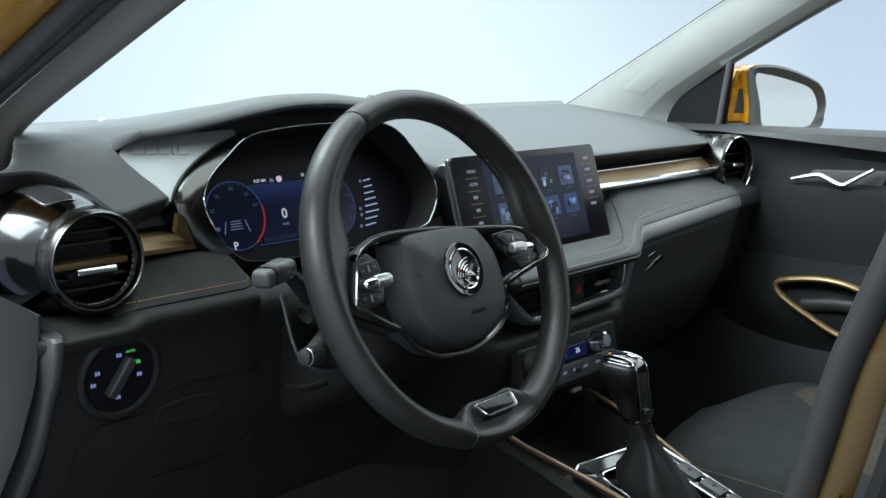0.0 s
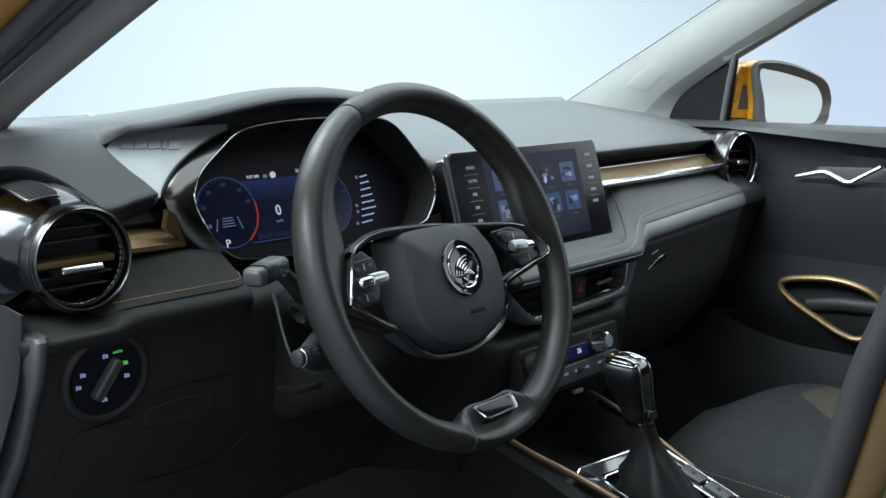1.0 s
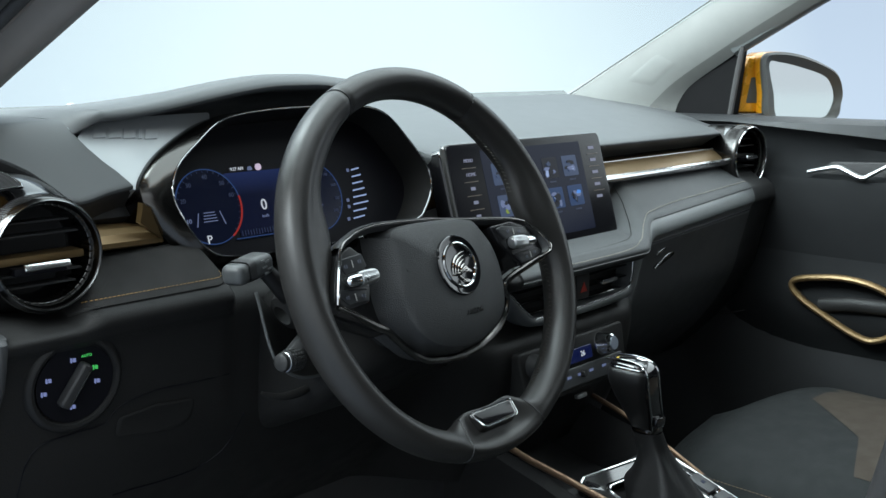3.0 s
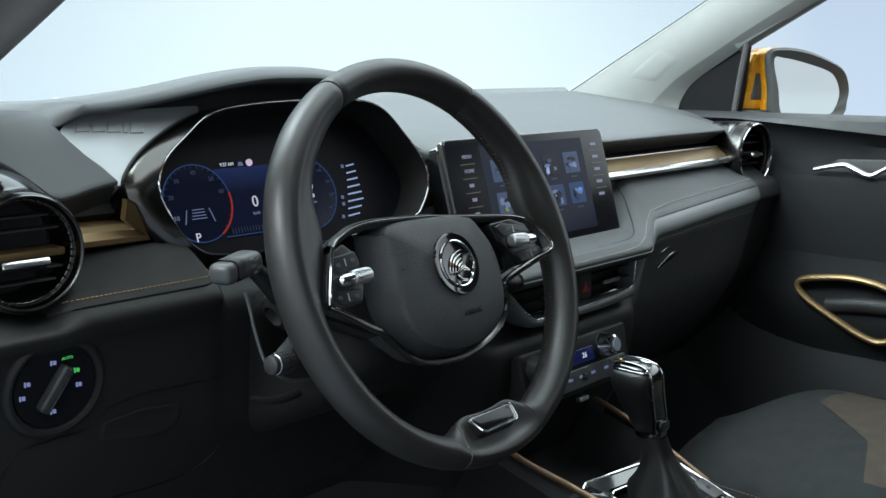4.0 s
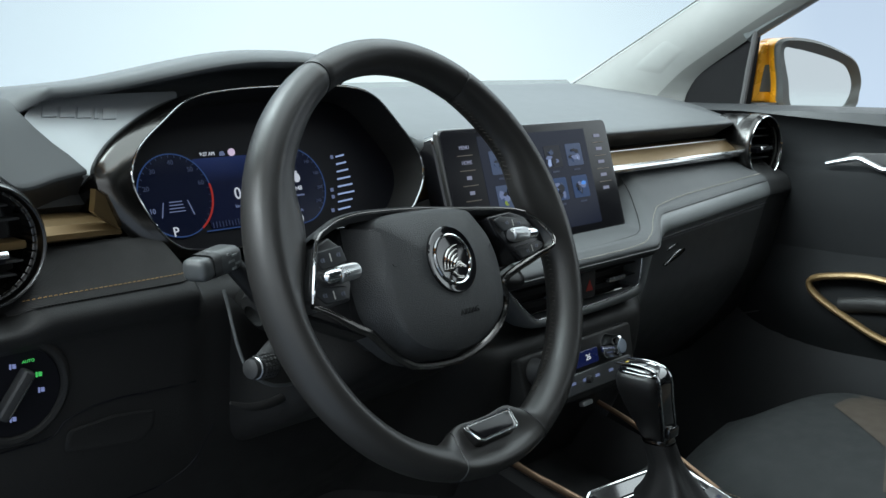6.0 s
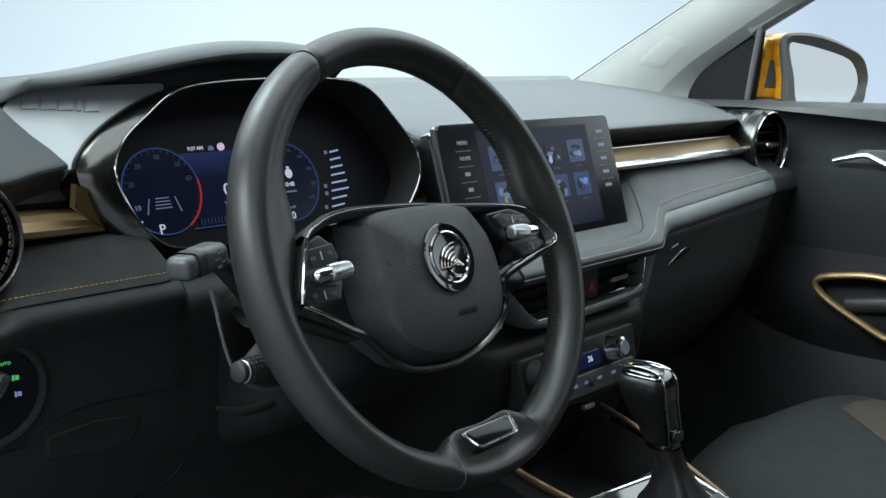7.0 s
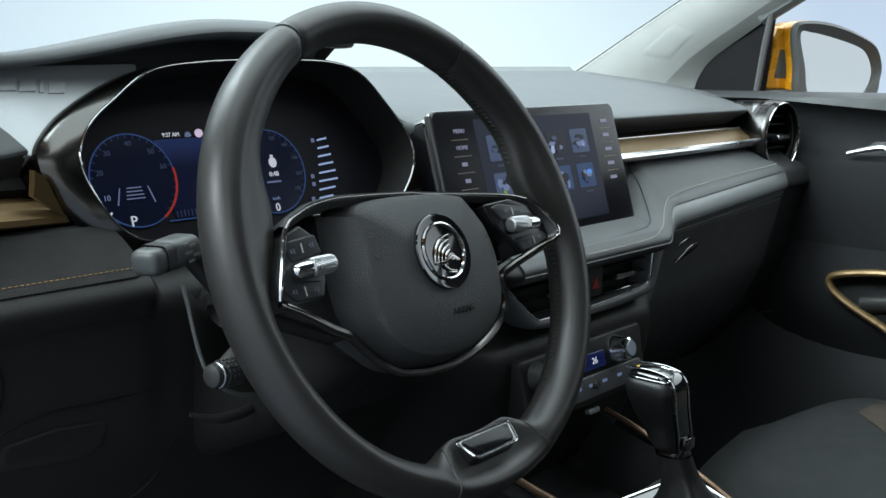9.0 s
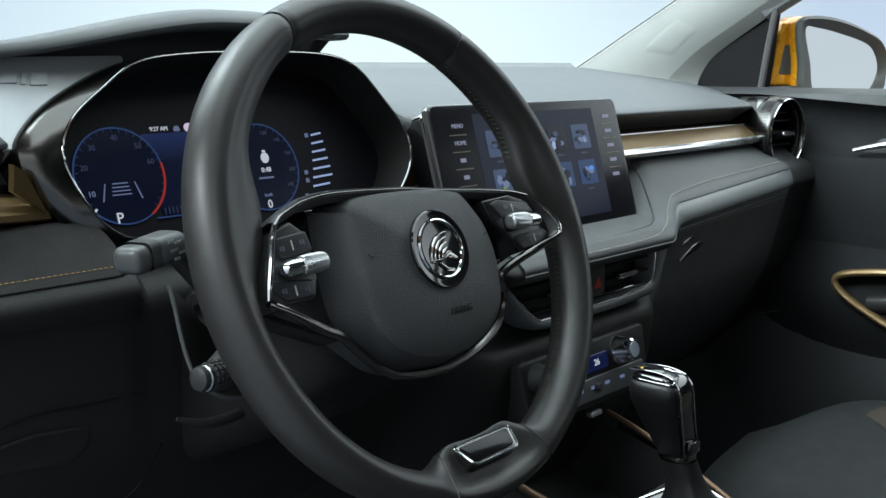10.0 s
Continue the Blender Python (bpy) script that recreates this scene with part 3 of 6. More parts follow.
def build_centre_vent():
    outer = curve_points([(x, y, 0) for x, y in ((.178, .030), (.166, .005), (.1512, -.0219), (.141, -.0400), (.126, -.0500), (.060, -.0539), (-.005, -.0540), (-.083, -.0536), (-.1203, -.0436), (-.1508, -.0137), (-.196, .028))], 6)
    inner = curve_points([(x, y, 0) for x, y in ((.1285, .030), (.1275, .0162), (.1258, -.0093), (.1215, -.0270), (.108, -.0345), (.0592, -.0386), (-.0057, -.0406), (-.0832, -.0402), (-.1058, -.0352), (-.151, .0016), (-.180, .028))], 6)
    at = lambda o, z: [VM @ Vector((p.x, p.y, z)) for p in o]
    across = lambda f, z: at([p.lerp(q, f) for p, q in zip(outer, inner)], z)
    roll = [across(f, z) for f, z in ((0, -.006), (.03, -.001), (.12, .0035), (.28, .0068), (.48, .0084), (.68, .0086), (.86, .0074), (.97, .0050), (1, .003))]
    part("frame", bridge(bmesh.new(), [at(outer, -.05)] + roll + [at(inner, -.04)]), VENTFRAME, centre_vent, "grey rolled vent frame", angle=70)
    part("silver_edge", tube(across(.97, .0062)[2:-2], .0011, 8), BRIGHT, centre_vent, "thin silver edge")
    part("cavity", slab(inner, -.045, -.040, 0, VM), DARK, centre_vent, "black cavity")
    for x0, x1, xm in ((-.125, -.018, -.062), (.030, .124, .070)):
        for k in range(4):
            y = .012 - k * .0155
            part("slat", block((x0 + x1) / 2, y, -.010, x1 - x0, .0022, .018, .0008, VM, 1), GLOSS, centre_vent)
        part("tab", block(xm, -.0165, .001, .038, .0065, .012, .0026, VM), BRIGHT, centre_vent, "satin silver vent tab")
    hz = block(.006, -.012, -.002, .030, .040, .018, .004, VM)
    b = part("hazard_button", hz, HARD, centre_vent, "black hazard button with a red triangle")
    bm = slab([(-.0075, -.006), (.0075, -.006), (0, .0075)], .0068, .0078, 0, VM @ Matrix.Translation((.006, -.016, 0)))
    part("triangle", bm, RED, b, "red warning triangle")
    part("chrome_cap", block(.006, .0065, .004, .029, .0035, .010, .001, VM), SATIN, b, "silver top edge")


VENTFRAME = material("grey_vent_frame", (0.105, 0.112, 0.115), 0.46, grain=0.2, grain_size=900, vary=0.04)
RED = material("dull_red", (0.35, 0.03, 0.02), 0.4)
build_centre_vent()

climate = thing("climate_panel", (0, .1, .70), "climate control panel with a blue display and chrome dials", "control panel")
KM = facing(.000, .086, .742, 12)


def build_climate():
    body = rounded([(-.125, -.038), (.098, -.038), (.104, .034), (-.130, .034)], .008)
    part("body", slab(body, -.05, -.001, .004, KM), FASCIA, climate, "dark panel body")
    disp = part("display", slab(rounded([(-.085, -.0005), (.020, -.0005), (.020, .0175), (-.085, .0175)], .003), -.002, .0012, .0006, KM), DISPLAY_BLUE, climate, "dark blue temperature display")
    lettering("digits", "26", .0100, KM @ Matrix.Translation((-.002, .0085, .0018)), LIT_WHITE, disp)
    lettering("digits", "26", .0100, KM @ Matrix.Translation((-.066, .0085, .0018)), LIT_WHITE, disp)
    part("symbol", slab([(-.040, .005), (-.030, .005), (-.030, .012), (-.040, .012)], .0014, .002, 0, KM), LIT_DIM, disp)
    row = part("key_strip", slab(rounded([(-.110, -.030), (.088, -.030), (.088, -.006), (-.110, -.006)], .004), -.002, .002, .0012, KM), SILVERKEY, climate, "grey silver button row")
    for i, x in enumerate((-.092, -.068, -.044, -.020, .006, .036, .066)):
        if i == 4:
            part("key_knob", lathe([(.0001, .007), (.0035, .007), (.0045, .005), (.0045, .0)], 16, KM @ Matrix.Translation((-.010, -.017, .001))), DARK, row, "small black knob")
        part("key_mark", slab([(x, -.018), (x + .009, -.018), (x + .009, -.0145), (x, -.0145)], .0018, .0026, 0, KM), LIT_DIM, row)
    for x in (.044, -.104):
        prof = [(.0001, .021), (.010, .021), (.0125, .019), (.0135, .014), (.0145, .004), (.0160, .001), (.0160, -.002)]
        # left twin takes dark plastic for chrome, its dimness put into the colour
        k = part("dial", lathe(prof, 40, KM @ Matrix.Translation((x, .013, 0))), CHROME if x > 0 else DARK, climate, "chrome rotary dial" if x > 0 else "rotary dial darkened in place of shade")
        part("dial_face", lathe([(.0001, .0222), (.0085, .0222), (.0092, .0212)], 32, KM @ Matrix.Translation((x, .013, 0))), DIALFACE if x > 0 else HARD, k, "pale blue dial face" if x > 0 else "")
    part("socket", block(-.01, -.046, -.006, .02, .006, .008, .002, KM), SATIN, climate, "small silver socket cover")


SILVERKEY = material("grey_key_plastic", (0.065, 0.067, 0.07), 0.4)
DIALFACE = material("dial_face", (0.22, 0.25, 0.30), 0.35)
DISPLAY_BLUE = material("blue_lcd", (0.004, 0.006, 0.02), 0.2, emit=(0.02, 0.04, 0.25), emit_strength=0.14, vary=0)
build_climate()

# ---- instrument cluster ----
cluster = thing("instrument_cluster", (-0.38, 0.2, 0.93), "digital instrument cluster lit blue under a black hood", "instrument cluster")
CL = facing(-0.375, 0.16, 0.95, 18)
OPEN = curve_points([(-.125, -.010, 0), (-.152, -.001, 0), (-.170, .025, 0), (-.178, .058, 0), (-.166, .083, 0), (-.138, .105, 0), (-.102, .1265, 0), (-.05, .134, 0),
                     (.02, .136, 0), (.09, .134, 0), (.125, .122, 0), (.150, .092, 0), (.170, .060, 0), (.170, .035, 0), (.152, .010, 0), (.128, -.003, 0), (.04, -.012, 0), (-.05, -.013, 0)], 6, True)
BEZEL = [(-.128, -.016, -.010), (-.163, -.009, -.012), (-.194, .022, -.012), (-.210, .060, -.006), (-.191, .088, -.012), (-.153, .1135, -.021), (-.104, .1345, -.029), (-.05, .141, -.022),
         (.02, .142, -.015), (.092, .140, -.012), (.130, .127, -.012), (.156, .095, -.012), (.176, .061, -.012), (.176, .033, -.012), (.157, .006, -.012), (.130, -.009, -.012), (.04, -.018, -.012), (-.05, -.019, -.012)]
DZ = -.040


def grow(o, f):
    k = len(o)
    out = []
    for i in range(k):
        t = o[(i + 1) % k] - o[i - 1]
        q = Vector((t.y, -t.x, 0)).normalized()
        if q.dot(o[i] - Vector((0, .06, 0))) < 0:
            q = -q
        out.append(o[i] + q * (f(o[i]) if callable(f) else f))
    return out


def build_cluster():
    at = lambda o, z: [CL @ Vector((p.x, p.y, z)) for p in o]
    small = [Vector((p.x * 0.985, (p.y - .06) * 0.975 + .06, 0)) for p in OPEN]
    bm = bridge(bmesh.new(), [at(OPEN, 0.001), at(small, -0.02), at([Vector((p.x * .975, (p.y - .06) * .96 + .06, 0)) for p in OPEN], DZ - .004)])
    part("inner_hood", bm, HOODBLACK, cluster, "black recessed hood")
    out = curve_points(BEZEL, 6, True)
    lerp = lambda f, h: [CL @ (Vector((a.x, a.y, 0)).lerp(b, f) + Vector((0, 0, h * min(1, (b - a).length / .03)))) for a, b in zip(OPEN, out)]
    rear = [CL @ Vector((p.x * 1.01, p.y, -.080)) for p in out]
    bm = bridge(bmesh.new(), [at(OPEN, 0.0), at(grow(OPEN, .0014), .0016), lerp(.35, .004), lerp(.7, .0045), lerp(.94, .002), lerp(1.0, -.002), rear])
    part("bezel", bm, BEZELGREY, cluster, "glossy dark grey surround")
    part("chrome_line", tube([CL @ Vector((p.x, p.y, 0.0014)) for p in OPEN], 0.0009, 8, closed=True), LINECHROME, cluster, "thin chrome outline")
    glass = [Vector((p.x * 0.978, (p.y - .06) * 0.965 + .06)) for p in OPEN]
    glass_ob = part("display_glass", slab(glass, DZ - .006, DZ - .0012, 0.0, CL), GLASS_BLACK, cluster, "black display glass")
    D = CL @ Matrix.Translation((0, 0, DZ))

    def bar(name, pts, mat, z=0.0, par=glass_ob, label=""):
        return part(name, slab(pts, -.0012, z + .0002, 0, D), mat, par, label, smooth=False)

    def rect(x, y, w, h):
        return [(x - w / 2, y - h / 2), (x + w / 2, y - h / 2), (x + w / 2, y + h / 2), (x - w / 2, y + h / 2)]

    bar("lit_field", rounded([(-.082, .012), (.012, .012), (.030, .080), (-.088, .080)], .003), FIELD, -.0006, label="deep blue lit field")
    for cx, cy in ((-.113, .0475), (.026, .0445)):
        disc = [(cx + .0392 * math.cos(a), cy + .0392 * math.sin(a)) for a in (2 * math.pi * i / 48 for i in range(48))]
        g = bar("gauge_dial", disc, DIALNAVY, -.0002, label="dark navy round gauge")
        ringp = arc(cx, cy, .0394, 0, 360, 64)
        rin = arc(cx, cy, .0383, 0, 360, 64)
        part("gauge_ring", ring_plate([Vector(p) for p in ringp[:-1]], [Vector(p) for p in rin[:-1]], .0005, .0005, .001, D), LIT_BLUE, g, "glowing blue ring", smooth=False)
        for i in range(27):
            a = radians(225 - i * 10.4)
            p = Vector((cx + .0366 * math.cos(a), cy + .0366 * math.sin(a)))
            part("tick", slab([p + Vector((math.cos(a) * u - math.sin(a) * v, math.sin(a) * u + math.cos(a) * v)) for u, v in ((-.0012, -.0002), (.0012, -.0002), (.0012, .0002), (-.0012, .0002))], 0, .0006, 0, D), LIT_FAINT, g, smooth=False)
        if cx < -.05:
            red_o, red_i = arc(cx, cy, .0396, 12, -58, 20), arc(cx, cy, .0380, 12, -58, 20)
            part("red_arc", slab(red_o + red_i[::-1], 0, .0010, 0, D), LIT_RED, g, "red warning arc", smooth=False)
            for a, w, mt in ((205, "10", LIT_DIM), (165, "20", LIT_FAINT), (130, "30", LIT_FAINT), (88, "40", LIT_FAINT), (48, "50", LIT_FAINT), (18, "60", LIT_FAINT)):
                lettering("numeral", w, .0065, D @ Matrix.Translation((cx + .0305 * math.cos(radians(a)), cy + .0305 * math.sin(radians(a)), .0006)), mt, g)
            for y in (.0455, .0425, .0395, .0365):
                part("lane_bar", slab(rect(-.115, y - .004, .018 - (y - .0335) * .4, .0009), 0, .0007, 0, D), LIT_DIM, g, smooth=False)
            for s in (-1, 1):
                part("lane_line", slab([(-.115 + s * .0175, .028), (-.115 + s * .0165, .028), (-.115 + s * .0125, .042), (-.115 + s * .0132, .042)], 0, .0007, 0, D), LIT_DIM, g, smooth=False)
            lettering("gear_letter", "P", .0125, D @ Matrix.Translation((-.1215, .0135, .001)), LIT_WHITE, g)
            part("pointer", slab([(-.1445, .0185), (-.1425, .0175), (-.1385, .0225), (-.1395, .0235)], 0, .0008, 0, D), LIT_WHITE, g, smooth=False)
        else:
            for a, w in ((75, "120"), (48, "140"), (20, "160"), (-8, "200"), (-35, "240")):
                lettering("numeral", w, .0048, D @ Matrix.Translation((cx + .0315 * math.cos(radians(a)), cy + .0315 * math.sin(radians(a)), .0006)), LIT_FAINT, g)
            icon = [(.030 + .0042 * math.cos(t), .0525 + .0048 * math.sin(t)) for t in (2 * math.pi * i / 20 for i in range(20))]
            part("timer_symbol", slab(icon, 0, .0007, 0, D), LIT_WHITE, g, smooth=False)
            part("timer_cap", slab(rect(.030, .0585, .003, .002), 0, .0007, 0, D), LIT_WHITE, g, smooth=False)
            lettering("timer_digits", "0:48", .0062, D @ Matrix.Translation((.0285, .0415, .0006)), LIT_WHITE, g)
            part("caption_bar", slab(rect(.027, .0345, .016, .0016), 0, .0006, 0, D), LIT_DIM, g, smooth=False)
            lettering("unit_caption", "km/h", .0042, D @ Matrix.Translation((.0250, .0190, .0006)), LIT_DIM, g)
            lettering("speed_digit", "0", .0105, D @ Matrix.Translation((.0245, .0105, .0008)), LIT_WHITE, g)
            part("pointer", slab([(-.004, .0145), (-.002, .0135), (.0035, .0215), (.002, .0225)], 0, .0008, 0, D), LIT_WHITE, g, smooth=False)
    lettering("clock", "9:27 AM", .0049, D @ Matrix.Translation((-.070, .0835, .0004)), LIT_WHITE, glass_ob)
    bar("car_symbol", rounded([(-.056, .0812), (-.0495, .0812), (-.0515, .0852), (-.0545, .0852)], .001), LIT_DIM, .0004)
    bar("round_symbol", [(-.0415 + .0036 * math.cos(t), .0838 + .0036 * math.sin(t)) for t in (2 * math.pi * i / 20 for i in range(20))], LIT_PINK, .0004)
    lettering("range_digits", "21", .0055, D @ Matrix.Translation((-.006, .0855, .0004)), LIT_WHITE, glass_ob)
    lettering("speed_digit", "0", .0165, D @ Matrix.Translation((-.0455, .0425, .0006)), LIT_WHITE, glass_ob)
    lettering("unit_caption", "km/h", .0046, D @ Matrix.Translation((-.0465, .0308, .0005)), LIT_DIM, glass_ob)
    bar("base_line", [(-.088, .0102), (.0, .0102), (.0, .0112), (-.088, .0112)], LIT_BLUE, .0004)
    for i in range(14):
        bar("scale_mark", rect(-.080 + i * .0036, .0155 + (i % 3) * .0003, .0004, .0055), LIT_FAINT, .0003)
    for i in range(8):
        y = .0705 - i * .0080
        x0 = .0895 - .0016 * i + (.0 if i < 5 else -.0006 * (i - 4))
        w = .011 + .0022 * i if i < 5 else .0225 - .003 * (i - 5)
        bar("level_bar", [(x0, y - .0008), (x0 + w, y + .0006), (x0 + w, y + .0022), (x0, y + .0008)], LIT_BAR, .0004)
    for y, x in ((.0705, .0835), (.036, .0735), (.0285, .073), (.0145, .0685)):
        bar("level_symbol", rect(x, y, .0028, .0036), LIT_DIM, .0004)


FIELD = material("blue_field", (0.004, 0.006, 0.02), 0.2, vary=0)
_n, _l = FIELD.node_tree.nodes, FIELD.node_tree.links
_tc, _sx, _mr, _rp = _n.new("ShaderNodeTexCoord"), _n.new("ShaderNodeSeparateXYZ"), _n.new("ShaderNodeMapRange"), _n.new("ShaderNodeValToRGB")
_l.new(_tc.outputs["Object"], _sx.inputs[0])
_l.new(_sx.outputs["Z"], _mr.inputs["Value"])
_mr.inputs["From Min"].default_value, _mr.inputs["From Max"].default_value = 0.972, 1.036
_l.new(_mr.outputs["Result"], _rp.inputs["Fac"])
_rp.color_ramp.elements[0].color = (0.0015, 0.003, 0.02, 1)
_rp.color_ramp.elements[1].color = (0.06, 0.115, 0.42, 1)
_rp.color_ramp.elements[0].position, _rp.color_ramp.elements[1].position = 0.28, 1.0
_l.new(_rp.outputs["Color"], _n["Principled BSDF"].inputs["Emission Color"])
_n["Principled BSDF"].inputs["Emission Strength"].default_value = 0.27
DIALNAVY = material("navy_dial", (0.003, 0.004, 0.010), 0.2, emit=(0.01, 0.025, 0.12), emit_strength=0.055, vary=0)
LIT_PINK = glow("lit_pink_white", (0.9, 0.75, 1.0), 0.6)
BEZELGREY = material("dark_lacquered_surround", (0.085, 0.082, 0.078), 0.21, metal=1.0, vary=0.04)
LINECHROME = material("fine_chrome_line", (0.40, 0.405, 0.41), 0.16, metal=1.0, vary=0.04)
HOODBLACK = material("hood_black", (0.013, 0.0128, 0.0125), 0.6, grain=0.2, spec=0.22)
build_cluster()

# ---- touchscreen ----
touchscreen = thing("touchscreen", (-0.02, 0.15, 0.885), "free-standing central touchscreen showing rows of menu tiles", "display")
TS = facing(-0.019, 0.150, 0.960, 16)


def build_touchscreen():
    w, h0, h1 = 0.164, -0.076, 0.074
    o = rounded([(-w, h0), (w, h0), (w, h1), (-w, h1)], 0.010)
    wide = rounded([(-w - .002, h0 + .004), (w - .004, h0 + .004), (w - .004, h1 - .004), (-w - .002, h1 - .004)], 0.012)
    part("housing", slab(wide, -0.030, -0.006, 0.006, TS), GLOSS, touchscreen, "black gloss rear housing")
    part("rim", slab(o, -0.008, -0.0008, 0.003, TS), SMOKE, touchscreen, "thin smoked grey rim")
    g = part("glass", slab([Vector((p.x * .988, (p.y + .001) * .975 - .001)) for p in o], -0.004, 0.0006, 0.001, TS), TSGLASS, touchscreen, "black glass front")
    rect = lambda x, y, a, b: [(x - a / 2, y - b / 2), (x + a / 2, y - b / 2), (x + a / 2, y + b / 2), (x - a / 2, y + b / 2)]
    part("base_edge", tube([TS @ Vector((x, h0 + .001, -.002)) for x in span(-w + .01, w - .01, 8)], .0014, 8), SATIN, touchscreen, "fine silver bottom edge")
    act = part("lit_screen", slab(rect(.004, .001, .212, .122), 0, .0009, 0, TS), TSFIELD, g, "dim blue lit screen", smooth=False)
    for i, word in enumerate(("MENU", "HOME", "", "", "")):
        y = .0505 - .0172 * i
        if word:
            lettering("key_word", word, .0062, TS @ Matrix.Translation((-.1265, y, .0010)), LIT_KEY, g)
        else:
            part("key_mark", slab(rect(-.1275, y, .008, .0040), 0, .0012, 0, TS), LIT_KEY, g, smooth=False)
        part("key_line", slab(rect(-.1275, y - .0088, .026, .0007), 0, .0011, 0, TS), COPPERLINE, g, smooth=False)
        part("key_mark", slab(rect(.1365 - i * .0005, y + .001, .013, .0040), 0, .0012, 0, TS), LIT_KEY, g, smooth=False)
        if i < 4:
            part("key_line", slab(rect(.1365, y - .0080, .026, .0007), 0, .0011, 0, TS), COPPERLINE, g, smooth=False)
    cols, rows = (-.070, -.018, .034, .079), (.0300, -.0110)
    shades = (TILE_C, TILE_D, TILE_DARK, TILE_C, TILE_C, TILE_DARK, TILE_D, TILE_D)
    for r, y in enumerate(rows):
        for c, x in enumerate(cols):
            rng = random.Random(r * 7 + c + 3)
            part("menu_tile", slab(rounded(rect(x, y, .033, .028), .002, 2), 0, .0013, 0, TS), shades[r * 4 + c], act, smooth=False)
            for q in range(7):
                cx, cy = x + rng.uniform(-.010, .010), y + rng.uniform(-.008, .006)
                a, b = rng.uniform(.003, .0075), rng.uniform(.002, .0055)
                pts = [(max(x - .016, min(x + .016, cx + a * rng.uniform(.6, 1.2) * math.cos(t))), max(y - .0135, min(y + .0135, cy + b * rng.uniform(.6, 1.2) * math.sin(t)))) for t in (2 * math.pi * i / 9 for i in range(9))]
                part("tile_picture", slab(pts, 0, .0015 + q * .0002, 0, TS), (TILE_DARK, TILE_B, TILE_DARK, TILE_GREEN if r == 1 and c == 0 else (TILE_AZURE if r == 1 and c == 3 else TILE_A), TILE_C, TILE_B, TILE_DARK)[q], act, smooth=False)
            part("tile_caption", slab(rect(x, y - .0190, .014, .0022), 0, .0013, 0, TS), LIT_FAINT, act, smooth=False)


TSGLASS = material("touchscreen_glass", (0.008, 0.008, 0.010), 0.2, vary=0, spec=0.2)
TSFIELD = material("screen_navy", (0.004, 0.005, 0.010), 0.2, spec=0.1, emit=(0.08, 0.12, 0.32), emit_strength=0.045, vary=0)
LIT_KEY = glow("key_light", (0.55, 0.6, 0.85), 0.34)
COPPERLINE = material("copper_hairline", (0.16, 0.12, 0.09), 0.4)
TILE_A = glow("tile_pale", (0.45, 0.60, 0.98), 0.60)
TILE_B = glow("tile_grey", (0.32, 0.42, 0.75), 0.38)
TILE_C = glow("tile_slate", (0.18, 0.28, 0.55), 0.22)
TILE_D = glow("tile_navy", (0.06, 0.16, 0.45), 0.24)
TILE_AZURE = glow("tile_azure", (0.08, 0.32, 0.95), 0.75)
TILE_GREEN = glow("tile_green", (0.40, 0.55, 0.08), 0.45)
TILE_DARK = glow("tile_dark", (0.05, 0.06, 0.12), 0.08)
build_touchscreen()

# ---- steering wheel ----
WHEEL = facing(-0.3875, -0.0156, 0.9439, 21.5, 1.8)
wheel = thing("steering_wheel", WHEEL, "black leather two-spoke steering wheel with chrome trim", "steering wheel")
RIM_R = 0.1752


def bump_at(a, centre, up, down):
    """A hump round an angle, with one width towards the wheel's top and another towards its foot."""
    d = (a - centre + 180) % 360 - 180
    if 90 < centre < 270:
        d = -d
    return math.exp(-(abs(d) / (up if d > 0 else down)) ** 2.4)


def rim_ring(a, k=48, g=0.0):
    """The rim's section at an angle in degrees, widened to the spokes and to the foot."""
    r = radians(a)
    c, d = Vector((RIM_R * math.cos(r), RIM_R * math.sin(r), 0)), Vector((math.cos(r), math.sin(r), 0))
    spoke = bump_at(a, 168, 14, 15) + bump_at(a, 12, 14, 15)
    thumb = bump_at(a, 146, 20, 14) + bump_at(a, 34, 20, 14)
    foot = math.exp(-(abs((a % 360) - 270) / 17.5) ** 7)
    grip = smooth(178, 160, a % 360) * smooth(112, 126, a % 360) + smooth(2, 20, a % 360) * smooth(68, 54, a % 360)
    slim = .0024 * math.exp(-((a % 360 - 232) / 26) ** 2)
    out = []
    for j in range(k):
        b = 2 * math.pi * j / k
        cb, sb = math.cos(b), math.sin(b)
        bevel = .92 if cb > 0 else (1.18 if sb > 0 else .84)
        u = (.0146 + .0008 * thumb + g) * math.copysign(abs(cb) ** bevel, cb)
        h = (.0176 + g) * math.copysign(abs(sb) ** (bevel - .54 * min(1, spoke) * (cb < 0)), sb)
        if cb < 0:
            u -= (.020 * spoke + .0180 * foot + .0055 * thumb) * cb * cb - slim * -cb
            h *= 1 - .16 * spoke * smooth(-.1, -1, cb)
        if sb > 0 and cb < .5:
            h *= 1 - .66 * foot * smooth(.50, -.80, cb)
        if sb < 0 and cb < .2:
            h *= 1 - .45 * foot * smooth(.2, -.8, cb)
        if 0 < b < math.pi:
            dip = grip * math.exp(-((b - 2.02) / .20) ** 2)
            u, h = u - dip * .0006, h - dip * .0013
        out.append(c + d * u + Vector((0, 0, h)))
    return out


